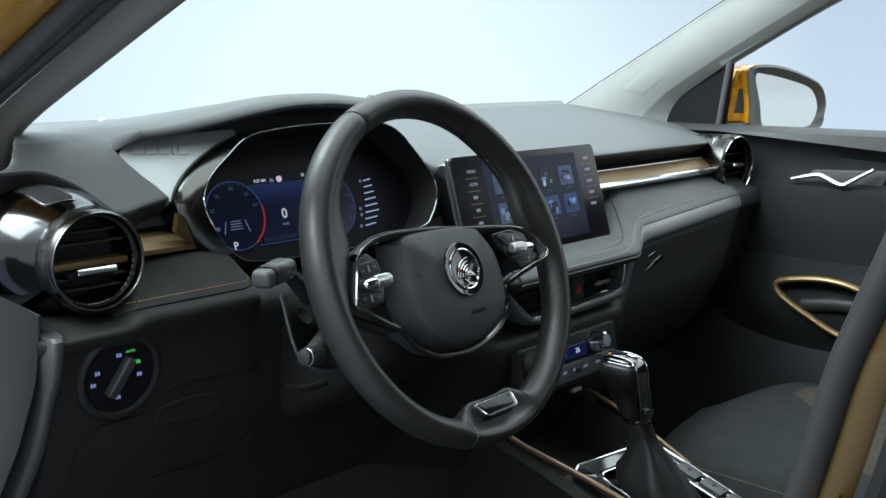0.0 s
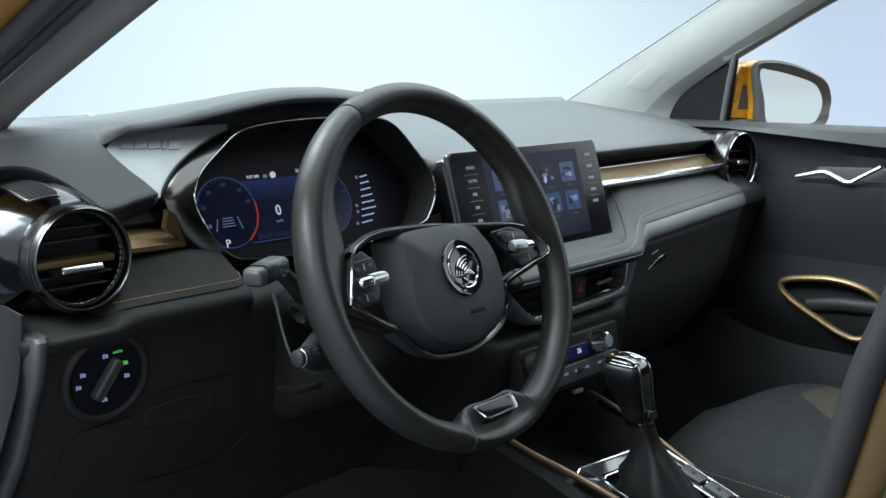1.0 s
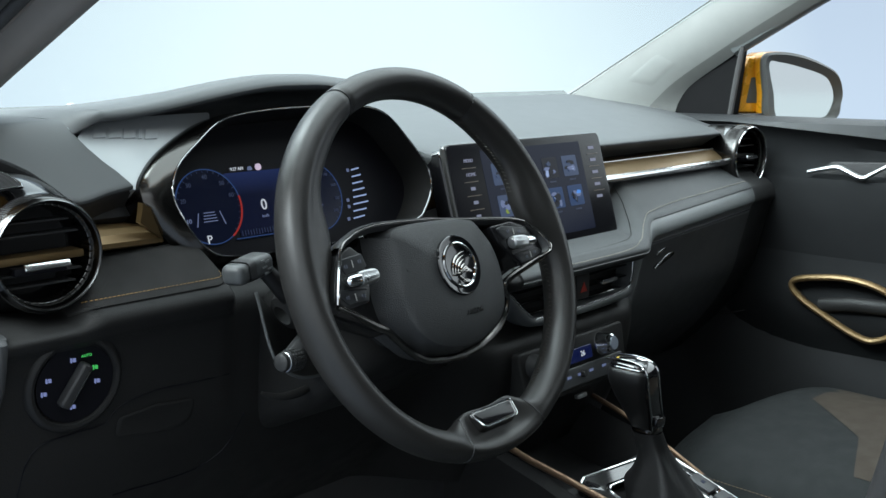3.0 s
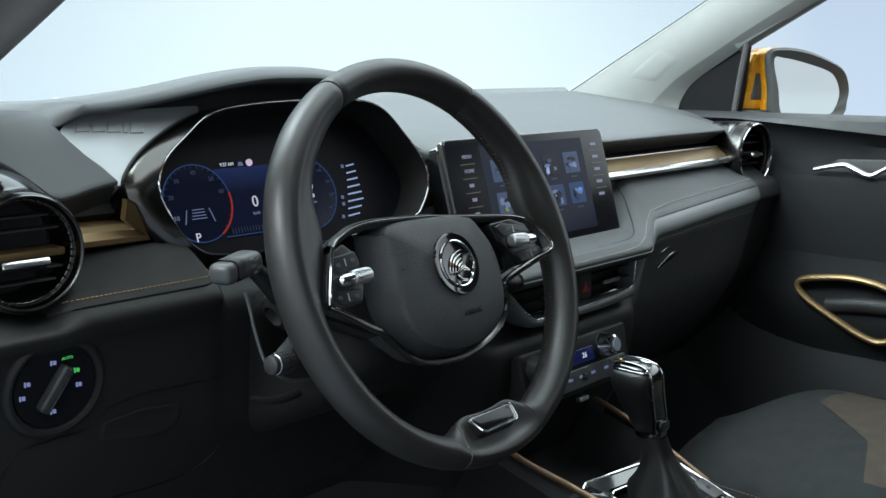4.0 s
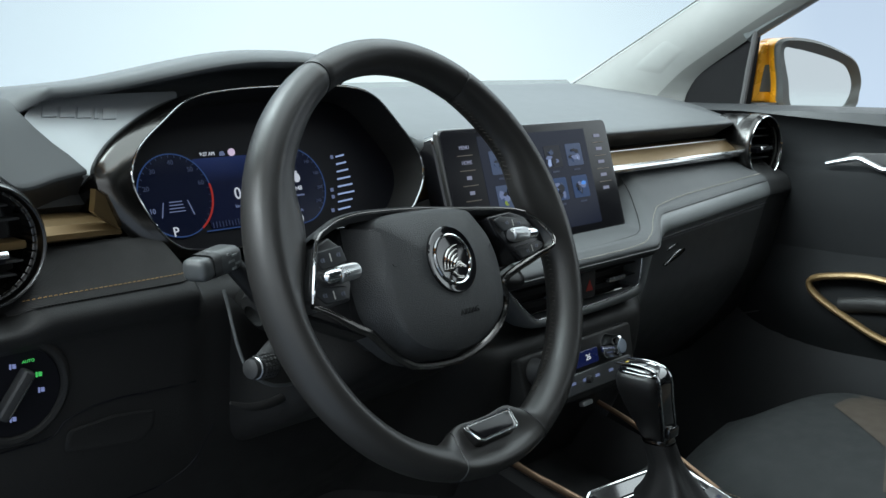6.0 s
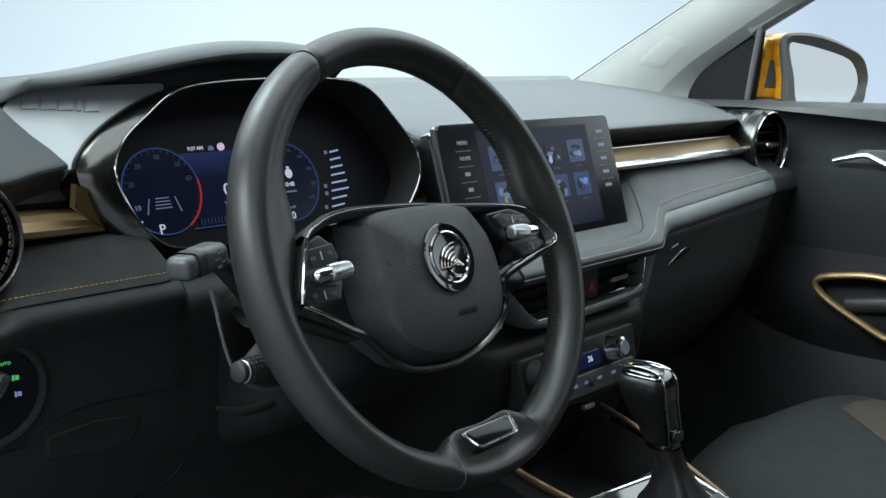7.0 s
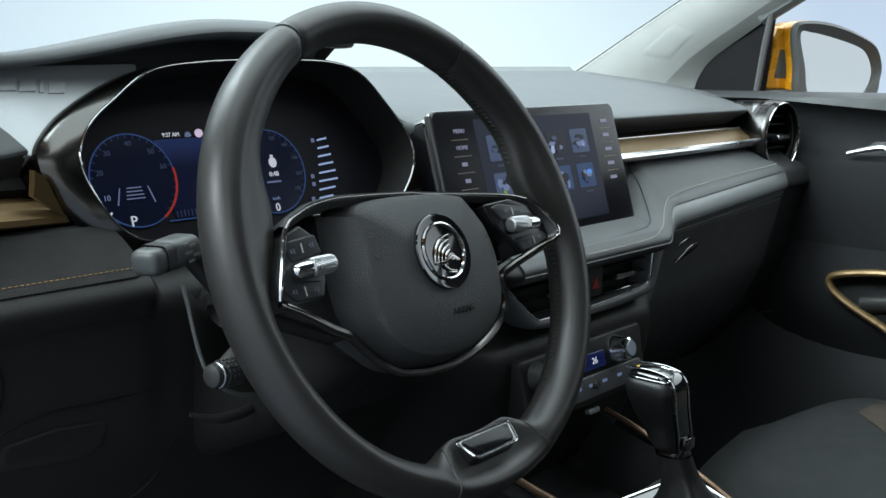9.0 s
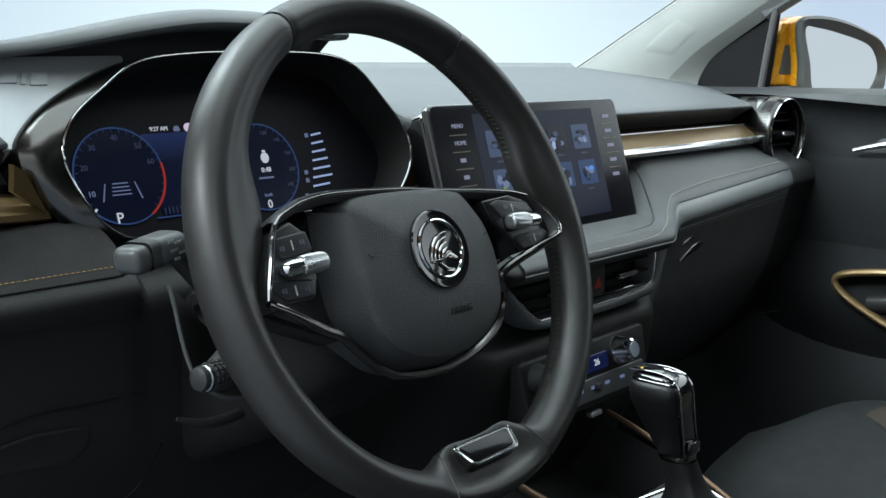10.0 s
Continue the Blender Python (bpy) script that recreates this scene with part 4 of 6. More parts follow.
def build_wheel():
    spans = (("rim", 117, 418, "smooth black leather rim"), ("rim", 58, 117, "smooth black leather rim top"))
    for name, a0, a1, lab in spans:
        n = 220 if a1 - a0 > 100 else 50
        rings = []
        for i in range(n + 1):
            a = a0 + (a1 - a0) * i / n
            edge = min(a - a0, a1 - a) / 1.1
            rings.append(rim_ring(a, 48, -.0012 * max(0, 1 - edge)))
        part(name, bridge(bmesh.new(), rings), LEATHER, wheel, lab, local=True, angle=60)
    for a in (117, 58):
        part("seam", tube(rim_ring(a, 48, -.0006), .0006, 6, closed=True), BLACKTHREAD, wheel, "tight leather seam", local=True)
    for a0 in (288, 254):
        part("seam", tube(rim_ring(a0, 48, .0001), .0008, 6, closed=True), BLACKTHREAD, wheel, "leather seam beside the foot", local=True)
    # cross stitching on the inner side, each stitch a short thread over the seam
    for a0, a1 in ((56, 20), (-8, -62), (124, 160), (192, 236)):
        bm = bmesh.new()
        m = int(abs(a1 - a0) / 1.55)
        for i in range(m):
            a = a0 + (a1 - a0) * i / m
            ring, nxt = rim_ring(a, 48), rim_ring(a + .95, 48)
            c = Vector((RIM_R * math.cos(radians(a)), RIM_R * math.sin(radians(a)), 0))
            for p, q in ((ring[23], nxt[25]), (ring[27], nxt[25])):
                p = p.lerp(q, .35)
                o = (p - c).normalized() * .0004
                tube([p, (p + q) / 2 + o * 1.2, q], .00045, 5, bm=bm)
        part("stitching", bm, STITCHDARK, wheel, "dark cross stitching", local=True)
    # foot with its framed gloss insert, sloping up to the driver
    top, low = Vector((0, -.1445, .0042)), Vector((0, -.1595, .0145))
    up = (top - low).normalized()
    nz = Vector((1, 0, 0)).cross(up)
    IM = Matrix.Translation((top + low) / 2) @ Matrix((Vector((1, 0, 0)), up, nz)).transposed().to_4x4()
    L = (top - low).length / 2
    ins = rounded([(-.0310, L), (.0310, L), (.0250, -L * .80), (.0205, -L), (-.0205, -L), (-.0250, -L * .80)], [.003, .003, .004, .004, .004, .004])
    part("insert_frame", slab(ins, -.008, .0008, .0006, IM), CHROMEDARK, wheel, "dark chrome frame", local=True)
    edge = [IM @ Vector((p.x, p.y, .0006)) for p in ins]
    part("insert_edge", tube(edge, .0010, 8, closed=True), CHROME, wheel, "bright chrome edge", local=True)
    part("insert", slab([Vector((p.x * .90, p.y * .80 + .0003)) for p in ins], -.004, .0012, .0005, IM), INSERT, wheel, "piano black insert", local=True)
    # hub behind the cover
    back = rounded([(-.098, -.010), (-.080, .030), (.080, .024), (.092, -.010), (.080, -.050), (.062, -.072), (.036, -.082), (-.036, -.082), (-.062, -.072), (-.080, -.050)], .012)
    part("hub_back", slab([p * .86 for p in back], -.060, -.024, .008), VOID, wheel, "black hub", local=True)
    # airbag cover: a domed face with a crest all round and steep walls behind it
    crest = curve_points([(0, .0368, 0), (-.030, .0376, 0), (-.0560, .0365, 0), (-.0655, .0320, 0), (-.0672, .0240, 0), (-.0680, .0105, 0), (-.0690, -.002, 0), (-.0705, -.020, 0), (-.0690, -.042, 0), (-.0625, -.0605, 0), (-.0480, -.0735, 0),
                          (-.0250, -.0815, 0), (.002, -.0838, 0), (.0270, -.0795, 0), (.0440, -.0730, 0), (.0605, -.0600, 0), (.0690, -.0412, 0), (.0725, -.0185, 0), (.0695, .0020, 0), (.0625, .0150, 0), (.0530, .0280, 0), (.0440, .0318, 0), (.025, .0352, 0)], 7, True)
    cy = -.022
    rings = []
    for off, z in ((.0200, -.036), (.0185, -.022), (.0020, .0026), (.0004, .0046), (-.0014, .0060)):
        rings.append([p + (p - Vector((0, cy, 0))).normalized() * (off * (.35 if p.y > .027 else .30 + .70 * smooth(-.066, -.030, p.y))) + Vector((0, 0, z)) for p in crest])
    for s, z in ((.95, .0078), (.90, .0092), (.84, .0106), (.77, .0120), (.70, .0132), (.62, .0143), (.53, .0153), (.43, .0160), (.32, .0164)):
        rings.append([Vector((p.x * s, (p.y - cy) * s + cy, z)) for p in crest])
    bm = bridge(bmesh.new(), rings)
    bm.faces.new(bm.verts[:][-len(crest):])
    part("airbag_cover", bm, PADSKIN, wheel, "grained black airbag cover with steep shoulders", local=True, angle=28)
    dotb = Matrix.Translation((0, -.0100, .0028))
    disc = part("badge_disc", lathe([(.0001, .0150), (.0215, .0150), (.0255, .0158), (.0278, .0160), (.0286, .0152), (.0288, .0120)], 56, dotb), GLOSS, wheel, "glossy black badge", local=True)
    part("badge_ring", lathe([(.0196, .0150), (.0200, .0166), (.0208, .0172), (.0217, .0168), (.0222, .0152)], 56, dotb), CHROME, disc, "polished chrome ring", local=True)
    bm = bmesh.new()
    for i in range(5):
        tube([dotb @ Vector((x, y, .0160)) for x, y in arc(.0085, -.0100, .0070 + .0036 * i, 108 - i * 5, 166 + i * 2, 10)], lambda t: .0002 + .0008 * math.sin(t * math.pi), 6, flat=.8, bm=bm)
    tube([dotb @ Vector(p) for p in ((-.0125, -.0080, .0160), (-.004, -.0085, .0168), (.004, -.0045, .0168), (.0085, -.0060, .0164), (.0135, -.0085, .0158))], lambda t: .0007 + .0009 * math.sin(t * math.pi), 8, flat=.6, bm=bm)
    tube([dotb @ Vector(p) for p in ((-.005, -.0105, .0160), (0, -.0150, .0160), (.007, -.0160, .0158))], .0012, 8, flat=.6, bm=bm)
    tube([dotb @ Vector((.0055 + .0022 * math.cos(a), -.0052 + .0022 * math.sin(a), .0168)) for a in (2 * math.pi * i / 16 for i in range(16))], .0006, 6, closed=True, bm=bm)
    part("badge_relief", bm, CHROMEMID, disc, "abstract chrome relief", local=True)
    lettering("airbag_lettering", "AIRBAG", .0069, Matrix.Translation((.0062, -.0550, .0153)) @ Matrix.Rotation(radians(4), 4, "X"), VOID, wheel, .0004, local=True)
    for s in (-1, 1):
        pts = [Vector((s * .0595 + u, -.0040 + v, .0104)) for u, v in ((-.0028, .0012), (-.0022, -.0008), (.0004, -.0012), (.0022, -.0006), (.0026, .0008))]
        part("moulded_mark", tube(pts, .0005, 6), DARK, wheel, "small moulded mark", local=True)
    # spokes: shell, gloss plate, bright edge and lower trim, switches and roller
    left = dict(
        s=-1,
        arch=[(0, .0385, .003), (-.0222, .0397, .004), (-.0513, .0412, .004), (-.0795, .0415, .005), (-.1019, .0389, .005), (-.1180, .0340, .009), (-.1290, .0300, .012), (-.1372, .0243, .014)],
        edge=[(-.1372, .0243, .014), (-.1427, .0142, .014), (-.1487, -.0002, .014), (-.1536, -.0126, .0135), (-.1550, -.0195, .012)],
        low=[(-.1540, -.0215, .010), (-.1370, -.0282, .005), (-.1210, -.0355, .000), (-.1050, -.0438, -.004), (-.0905, -.0501, -.007), (-.0820, -.0562, -.010), (-.0715, -.0665, -.012), (-.0610, -.0755, -.014), (-.0510, -.0822, -.015), (-.0410, -.0868, -.015), (-.0175, -.0908, -.015), (.0084, -.0922, -.015)],
        plate=[(-.062, .0375), (-.098, .0372), (-.126, .0285), (-.1365, .0215), (-.1480, -.0020), (-.1530, -.0170), (-.1360, -.0272), (-.1050, -.0420), (-.080, -.054), (-.072, -.036)],
        base=[(-.1360, .0220), (-.1180, .0275), (-.1060, .0170), (-.1075, -.0110), (-.1130, -.0230), (-.1400, -.0250), (-.1520, -.0170), (-.1475, -.0030)],
        upper=[(-.1365, .0128), (-.1330, .0178), (-.1085, .0198), (-.1060, .0066), (-.1140, .0050), (-.1330, .0038)],
        lower=[(-.1462, -.0074), (-.1120, -.0114), (-.1150, -.0222), (-.1380, -.0222), (-.1450, -.0150)],
        roll=((-.1400, -.0032, .0125), (-.1045, -.0020, .0130)), marks=((-.1225, .0118), (-.1310, .0105), (-.1140, .0128), (-.1290, -.0165), (-.1380, -.0155), (-.1200, -.0168)))
    right = dict(
        s=1,
        arch=[(0, .0385, .003), (.0148, .0362, .004), (.0505, .0320, .005), (.0749, .0297, .005), (.1110, .0251, .005), (.1300, .0195, .007)],
        edge=[(.1300, .0195, .007), (.1420, .0095, .010), (.1495, -.0005, .012), (.1520, -.0100, .014), (.1500, -.0160, .014)],
        low=[(.1500, -.0160, .014), (.1420, -.0195, .012), (.1250, -.0235, .007), (.0990, -.0303, .000), (.0840, -.0380, -.005), (.0880, -.052, -.010), (.0790, -.0690, -.014), (.0560, -.0822, -.015), (.0300, -.0893, -.015), (.0084, -.0922, -.015)],
        plate=[(.050, .0300), (.0750, .0285), (.1100, .0240), (.1320, .0170), (.1460, -.0020), (.1490, -.0130), (.1420, -.0185), (.0990, -.0292), (.078, -.036), (.066, -.020)],
        base=[(.0740, .0215), (.1080, .0232), (.1305, .0160), (.1455, -.0020), (.1480, -.0125), (.1410, -.0180), (.1050, -.0240), (.0940, -.0120), (.0800, .0040)],
        upper=[(.0800, .0176), (.0915, .0200), (.1265, .0138), (.1330, .0056), (.1200, .0034), (.0900, .0060)],
        lower=[(.0985, -.0105), (.1380, -.0088), (.1440, -.0130), (.1400, -.0168), (.1225, -.0210), (.1060, -.0222)],
        roll=((.1305, -.0016, .0130), (.0920, .0004, .0130)), marks=((.1060, .0118), (.0975, .0128), (.1150, .0105), (.1235, -.0148), (.1160, -.0165), (.1310, -.0135)))
    for k in (left, right):
        s = k["s"]
        part("spoke", slab(rounded(k["plate"], .004), -.040, -.0185, .003), SPOKEBLACK, wheel, "gloss black spoke", local=True)
        part("switch_base", slab(rounded(k["base"], .003), -.032, .0066, .0022), SPOKESATIN if s < 0 else SPOKEBLACK, wheel, "satin black switch surround", local=True)
        arch, edge, low = curve_points(k["arch"], 8), curve_points(k["edge"], 8), curve_points(k["low"], 7)
        back_rows = [[p + Vector((0, .0022, -.0005)) for p in arch], [p + Vector((0, .0034, -.0050)) for p in arch], [p + Vector((0, .0012, -.016)) for p in arch], [p + Vector((0, -.003, -.030)) for p in arch]]
        front_rows = [[p + Vector((0, -.0050, -.0060)) for p in arch], [p + Vector((0, -.0012, -.0002)) for p in arch]]
        part("spoke_shoulder", bridge(bmesh.new(), front_rows + back_rows, closed=False), SPOKESATIN, wheel, "satin black spoke shoulder", local=True, angle=60)
        part("chrome_edge", tube([p + Vector((0, .0004, .0004)) for p in arch], lambda t: .0004 + .0007 * smooth(.6, .95, t), 8), CHROMEDARK, wheel, "fine chrome edge", local=True)
        part("chrome_side", tube(edge, lambda t: .0016 + .0006 * math.sin(math.pi * t), 10), CHROME if s < 0 else CHROMEMID, wheel, "polished chrome side edge", local=True)
        rows = [[p + Vector((0, 0, .0004)) for p in edge], [p + Vector((-s * .0030, -.0006, -.0030)) for p in edge], [p + Vector((-s * .0055, -.0010, -.0120)) for p in edge]]
        part("side_return", bridge(bmesh.new(), rows, closed=False), SPOKESATIN, wheel, "satin black side return", local=True)
        wide = lambda t: .0020 + .0016 * smooth(.05, .3, t)
        part("lower_chrome", tube(low, wide, 10, flat=1.0), CHROMEDARK, wheel, "dark polished lower trim", local=True)
        # brighter line laid on the dark trim stands in for its glint
        part("lower_glint", tube([p + Vector((0, .0012, .0026)) for p in low[2:]], .0008, 6), CHROMEMID, wheel, "tinted chrome line for the lower trim's glint", local=True)
        for key, marks in (("upper", k["marks"][:3]), ("lower", k["marks"][3:])):
            b = part("switch", slab(rounded(k[key], .0022), -.008, .0080, .0014), SWITCHGREY, wheel, "dark grey rocker switch", local=True)
            for i, (x, y) in enumerate(marks):
                if i == 0:
                    bar = [(x - .0005, y - .0032), (x + .0005, y - .0032), (x + .0005, y + .0032), (x - .0005, y + .0032)]
                    part("symbol", slab(bar, .0070, .0084, 0), KEYWHITE, b, "pale centre bar", local=True, smooth=False)
                else:
                    bm = slab([(x - .0022, y - .0005), (x - .0004, y - .0018), (x - .0004, y + .0018), (x - .0022, y + .0005)], .0070, .0084, 0)
                    slab([(x + .0004, y - .0016), (x + .0020, y - .0016), (x + .0020, y + .0016), (x + .0004, y + .0016)], .0070, .0084, 0, bm=bm)
                    part("symbol", bm, KEYGREY, b, "faint grey symbol", local=True, smooth=False)
        tip, end = Vector(k["roll"][0]), Vector(k["roll"][1])
        RM = Matrix.Translation(tip) @ (end - tip).to_track_quat("Z", "Y").to_matrix().to_4x4()
        n = (end - tip).length
        r = part("roller", lathe([(.0001, 0), (.0022, .0004), (.0042, .0022), (.0054, .0060), (.0056, n * .42), (.0050, n * .44), (.0050, n * .98), (.0001, n)], 32, RM), CHROME, wheel, "polished chrome roller tip", local=True)
        ribbed = []
        for rr, h in ((.0052, n * .43), (.0062, n * .46), (.0065, n * .55), (.0065, n * .90), (.0058, n * .985), (.0040, n * 1.005), (.0001, n * 1.005)):
            ribbed.append([RM @ Vector(((rr - .0003 * (j % 2) * (rr > .006)) * math.cos(math.pi * j / 36), (rr - .0003 * (j % 2) * (rr > .006)) * math.sin(math.pi * j / 36), h)) for j in range(72)])
        part("knurled_sleeve", bridge(bmesh.new(), ribbed), SATIN, r, "ribbed satin sleeve", local=True, angle=20)


INSERT = material("black_insert", (0.005, 0.005, 0.006), 0.14, spec=0.10, vary=0.05)
KEYWHITE = material("key_white", (0.45, 0.45, 0.42), 0.5)
KEYGREY = material("key_symbol_grey", (0.09, 0.10, 0.13), 0.5)
CHROMEDARK = material("dark_chrome", (0.18, 0.174, 0.170), 0.20, metal=1.0, vary=0.05)
SPOKEBLACK = material("spoke_gloss_black", (0.010, 0.010, 0.011), 0.22, spec=0.4, vary=0.05)
SPOKESATIN = material("spoke_satin_black", (0.036, 0.037, 0.038), 0.36, spec=0.5, vary=0.05)
SWITCHGREY = material("switch_grey", (0.022, 0.0235, 0.026), 0.42, spec=0.45, vary=0.05)
STITCHDARK = material("waxed_dark_thread", (0.040, 0.036, 0.030), 0.35, spec=0.6)
CHROMEMID = material("tinted_chrome", (0.45, 0.43, 0.41), 0.12, metal=1.0, vary=0.05)
build_wheel()

# ---- steering column, stalks ----
COLUMN = facing(-0.37, 0.0, 0.95, 24.5)
column = thing("steering_column", (-.37, .12, .84), "black plastic steering column cover", "steering column")


def build_column():
    bm = bmesh.new()
    rings = []
    for d, w, h, r in ((-.045, .050, .050, .03), (-.060, .085, .058, .03), (-.085, .112, .066, .03), (-.15, .118, .075, .03), (-.24, .118, .08, .03)):
        o = rounded([(-w, -h - .012), (w, -h - .012), (w, h * .55), (-w, h * .55)], r, 6)
        rings.append([COLUMN @ Vector((p.x, p.y - .022, d)) for p in o])
    bridge(bm, rings, cap=True)
    part("cover", bm, FASCIA, column, "black column cover")
    edge = curve_points([COLUMN @ Vector(p) for p in ((-.1602, .0084, -.09), (-.1606, -.0063, -.09), (-.1617, -.0207, -.09), (-.1624, -.0382, -.09), (-.1610, -.0545, -.09), (-.1555, -.0655, -.09), (-.1462, -.0738, -.09), (-.1311, -.0790, -.09), (-.09, -.082, -.09))], 10)
    # paler grey on this edge stands in for the highlight along it
    part("cover_joint", tube(edge, .0016, 8), STALKGREY, column, "raised cover edge in paler grey for its highlight")
    face = [edge, [p.lerp(COLUMN @ Vector((-.10, -.04, -.125)), .45) for p in edge], [p.lerp(COLUMN @ Vector((-.06, -.03, -.12)), .85) for p in edge]]
    part("cover_face", bridge(bmesh.new(), face, closed=False), FASCIA, column, "black cover face behind the wheel")
    lip = curve_points([COLUMN @ Vector(p) for p in ((-.1650, -.0800, -.12), (-.1455, -.0880, -.12), (-.1229, -.0892, -.12), (-.1020, -.0850, -.12), (-.085, -.078, -.12))], 8)
    part("lower_collar", tube(lip, lambda t: .0012 + .0030 * math.sin(math.pi * (.05 + .9 * t)), 12, up=COLUMN.to_3x3() @ Vector((0, 0, 1)), flat=.8), FASCIA, column, "black lower column collar")


STALKGREY = material("stalk_grey", (0.050, 0.053, 0.054), 0.42, grain=0.2, grain_size=900)
build_column()
stalk = thing("indicator_stalk", (-.50, .06, .92), "grey and black indicator stalk beside the wheel", "stalk")
SM = Matrix.Translation((-.5610, .0535, .9515)) @ Matrix.Rotation(radians(-6), 4, "Y") @ Matrix.Rotation(radians(16), 4, "Z")
head = part("head", block(.0070, 0, 0, .031, .025, .0198, .0088, SM, 6), STALKGREY, stalk, "grey stalk head with faint symbols")
part("end_cap", block(-.0175, 0, -.0005, .017, .0228, .0180, .0078, SM, 6), STALKGREY, stalk, "grey turning end cap")
part("end_joint", block(-.0086, 0, 0, .003, .0236, .0186, .006, SM, 4), DARK, stalk)
bm = bmesh.new()
for i, (x, z, w) in enumerate(((.004, .006, .005), (.010, .004, .006), (.006, .000, .007), (.013, -.003, .006), (.008, -.006, .005))):
    block(x, -.0126, z, w, .0006, .0017, 0, SM, 1, bm)
part("symbol_bars", bm, material("faded_symbol", (0.16, 0.17, 0.17), 0.5), head)
part("stem", tube(curve_points([SM @ Vector((.022, .004, -.004)), (-.520, .060, .925), (-.500, .066, .907), (-.480, .072, .896)], 6), lambda t: .0075 + .003 * t, 12), FASCIA, stalk, "black stalk stem")
part("boot", lathe([(.010, .016), (.017, .013), (.021, .004), (.022, -.01)], 24, Matrix.Translation((-.500, .068, .905)) @ Matrix.Rotation(radians(-115), 4, "Y")), FASCIA, stalk, "round stalk boot")

cruise = thing("cruise_stalk", (-.50, .03, .86), "short grey control stalk with a ribbed dial", "stalk")
CM = Matrix.Translation((-.5400, .038, .8655)) @ Matrix.Rotation(radians(5), 4, "Y") @ Matrix.Rotation(radians(10), 4, "Z")
CX = CM @ Matrix.Translation((.0055, 0, 0)) @ Matrix.Rotation(radians(-90), 4, "Y") @ Matrix.Scale(.82, 4)
part("tip", lathe([(.0001, .0105), (.0078, .0103), (.0095, .0092), (.0102, .0070), (.0103, .0040)], 32, CX), HARD, cruise, "dark grey stalk tip")
part("collar", lathe([(.0102, .0042), (.0114, .0036), (.0116, .0020), (.0110, .0008)], 32, CX), SATINDIM, cruise, "silver collar")
dial = part("dial", lathe([(.0106, .0010), (.0116, -.0010), (.0118, -.0200), (.0105, -.0220), (.0001, -.0222)], 32, CX), DARK, cruise, "black ribbed dial")
bm = bmesh.new()
for i in range(4):
    for j in range(16):
        block(.0119, 0, -.003 - i * .0048, .0014, .0034, .0038, .0004, CX @ Matrix.Rotation(2 * math.pi * j / 16, 4, "Z"), 1, bm)
part("ribs", bm, HARD, dial)
part("stem", tube([CM @ Vector((.018, .004, 0)), (-.490, .055, .880), (-.470, .075, .885)], .010, 12), DARK, cruise)


# ---- round air vents ----
EDGEGREY = material("brushed_ring_edge", (0.15, 0.152, 0.155), 0.25, metal=1.0, vary=0.05)
VENTRING = material("dark_chrome_ring", (0.062, 0.060, 0.059), 0.22, metal=1.0, vary=0.05)

def air_vent(m, label, bright, brass, tab=(.004, -.0045, .040)):
    v = thing("air_vent", m, label, "air vent", "round side vents")
    prof = [(.0435, -.040), (.0452, -.012), (.0472, .004), (.0484, .0085), (.0500, .0095), (.0520, .0075), (.0532, .0030), (.0535, -.010), (.0528, -.020), (.052, -.05)]
    ring = part("ring", lathe(prof, 72), VENTRING, v, "dark chrome ring", local=True)
    part("bright_edge", lathe([(.0488, .0092), (.0494, .0102), (.0502, .0104), (.0510, .0092)], 72), bright, ring, "bright ring edge", local=True)
    bm = bmesh.new()
    for i in range(140):
        a = 2 * math.pi * i / 140
        m2 = Matrix.Rotation(a, 4, "Z")
        block(.0536, 0, -.006, .0009, .0011, .016, .0002, m2, 1, bm)
    part("knurling", bm, VENTRING, ring, local=True)
    bm = bmesh.new()
    for i in range(44):
        a = 2 * math.pi * i / 44
        block(.0458, 0, -.010, .0022, .0052, .016, .0003, Matrix.Rotation(a, 4, "Z"), 1, bm)
    part("inner_teeth", bm, CHROMEDARK, ring, "dark chrome teeth", local=True)
    part("inner_wall", lathe([(.0468, .002), (.0445, -.03), (.0430, -.045)], 64), SMOKE, v, "smoked inner wall", local=True)
    part("cavity", lathe([(.0001, -.044), (.043, -.044)], 40), DARK, v, "black cavity", local=True)
    for y in (.030, .018, -.017, -.028):
        half = math.sqrt(.0425 ** 2 - y * y) - .001
        part("slat", block(0, y, -.018, 2 * half, .0022, .022, .0007, Matrix.Rotation(radians(-3), 4, "X"), 1), HARD, v, local=True)
    if brass:
        part("brass_bar", block(0, -.0045, -.020, .085, .0075, .024, .0025), BRASS, v, "brass bar across the vent", local=True)
    else:
        part("slat", block(0, .001, -.020, .083, .003, .022, .001), HARD, v, local=True)
    tx, ty, tw = tab
    part("tab", block(tx, ty, -.003, tw, .0075, .012, .002, seg=2), GLASS_BLACK, v, "black adjusting tab", local=True)
    part("tab_inlay", block(tx + .002, ty + .0005, .0052, tw * .86, .0062, .003, .001, Matrix.Rotation(radians(-30), 4, "X")), BRIGHT, v, "chrome tab inlay", local=True)
    return v


VENT_LEFT = facing(-0.7006, 0.138, 0.972)
air_vent(VENT_LEFT @ Matrix.Scale(0.90, 4), "round driver air vent with dark chrome ring and brass bar", EDGEGREY, True, (-.006, -.0130, .050))
air_vent(facing(0.553, 0.140, 0.970, 0, -4), "round passenger air vent with a chrome-edged ring", CHROME, False)

pod = thing("vent_pod", (-.73, .2, .93), "glossy dark silver pod carrying the driver air vent", "trim")


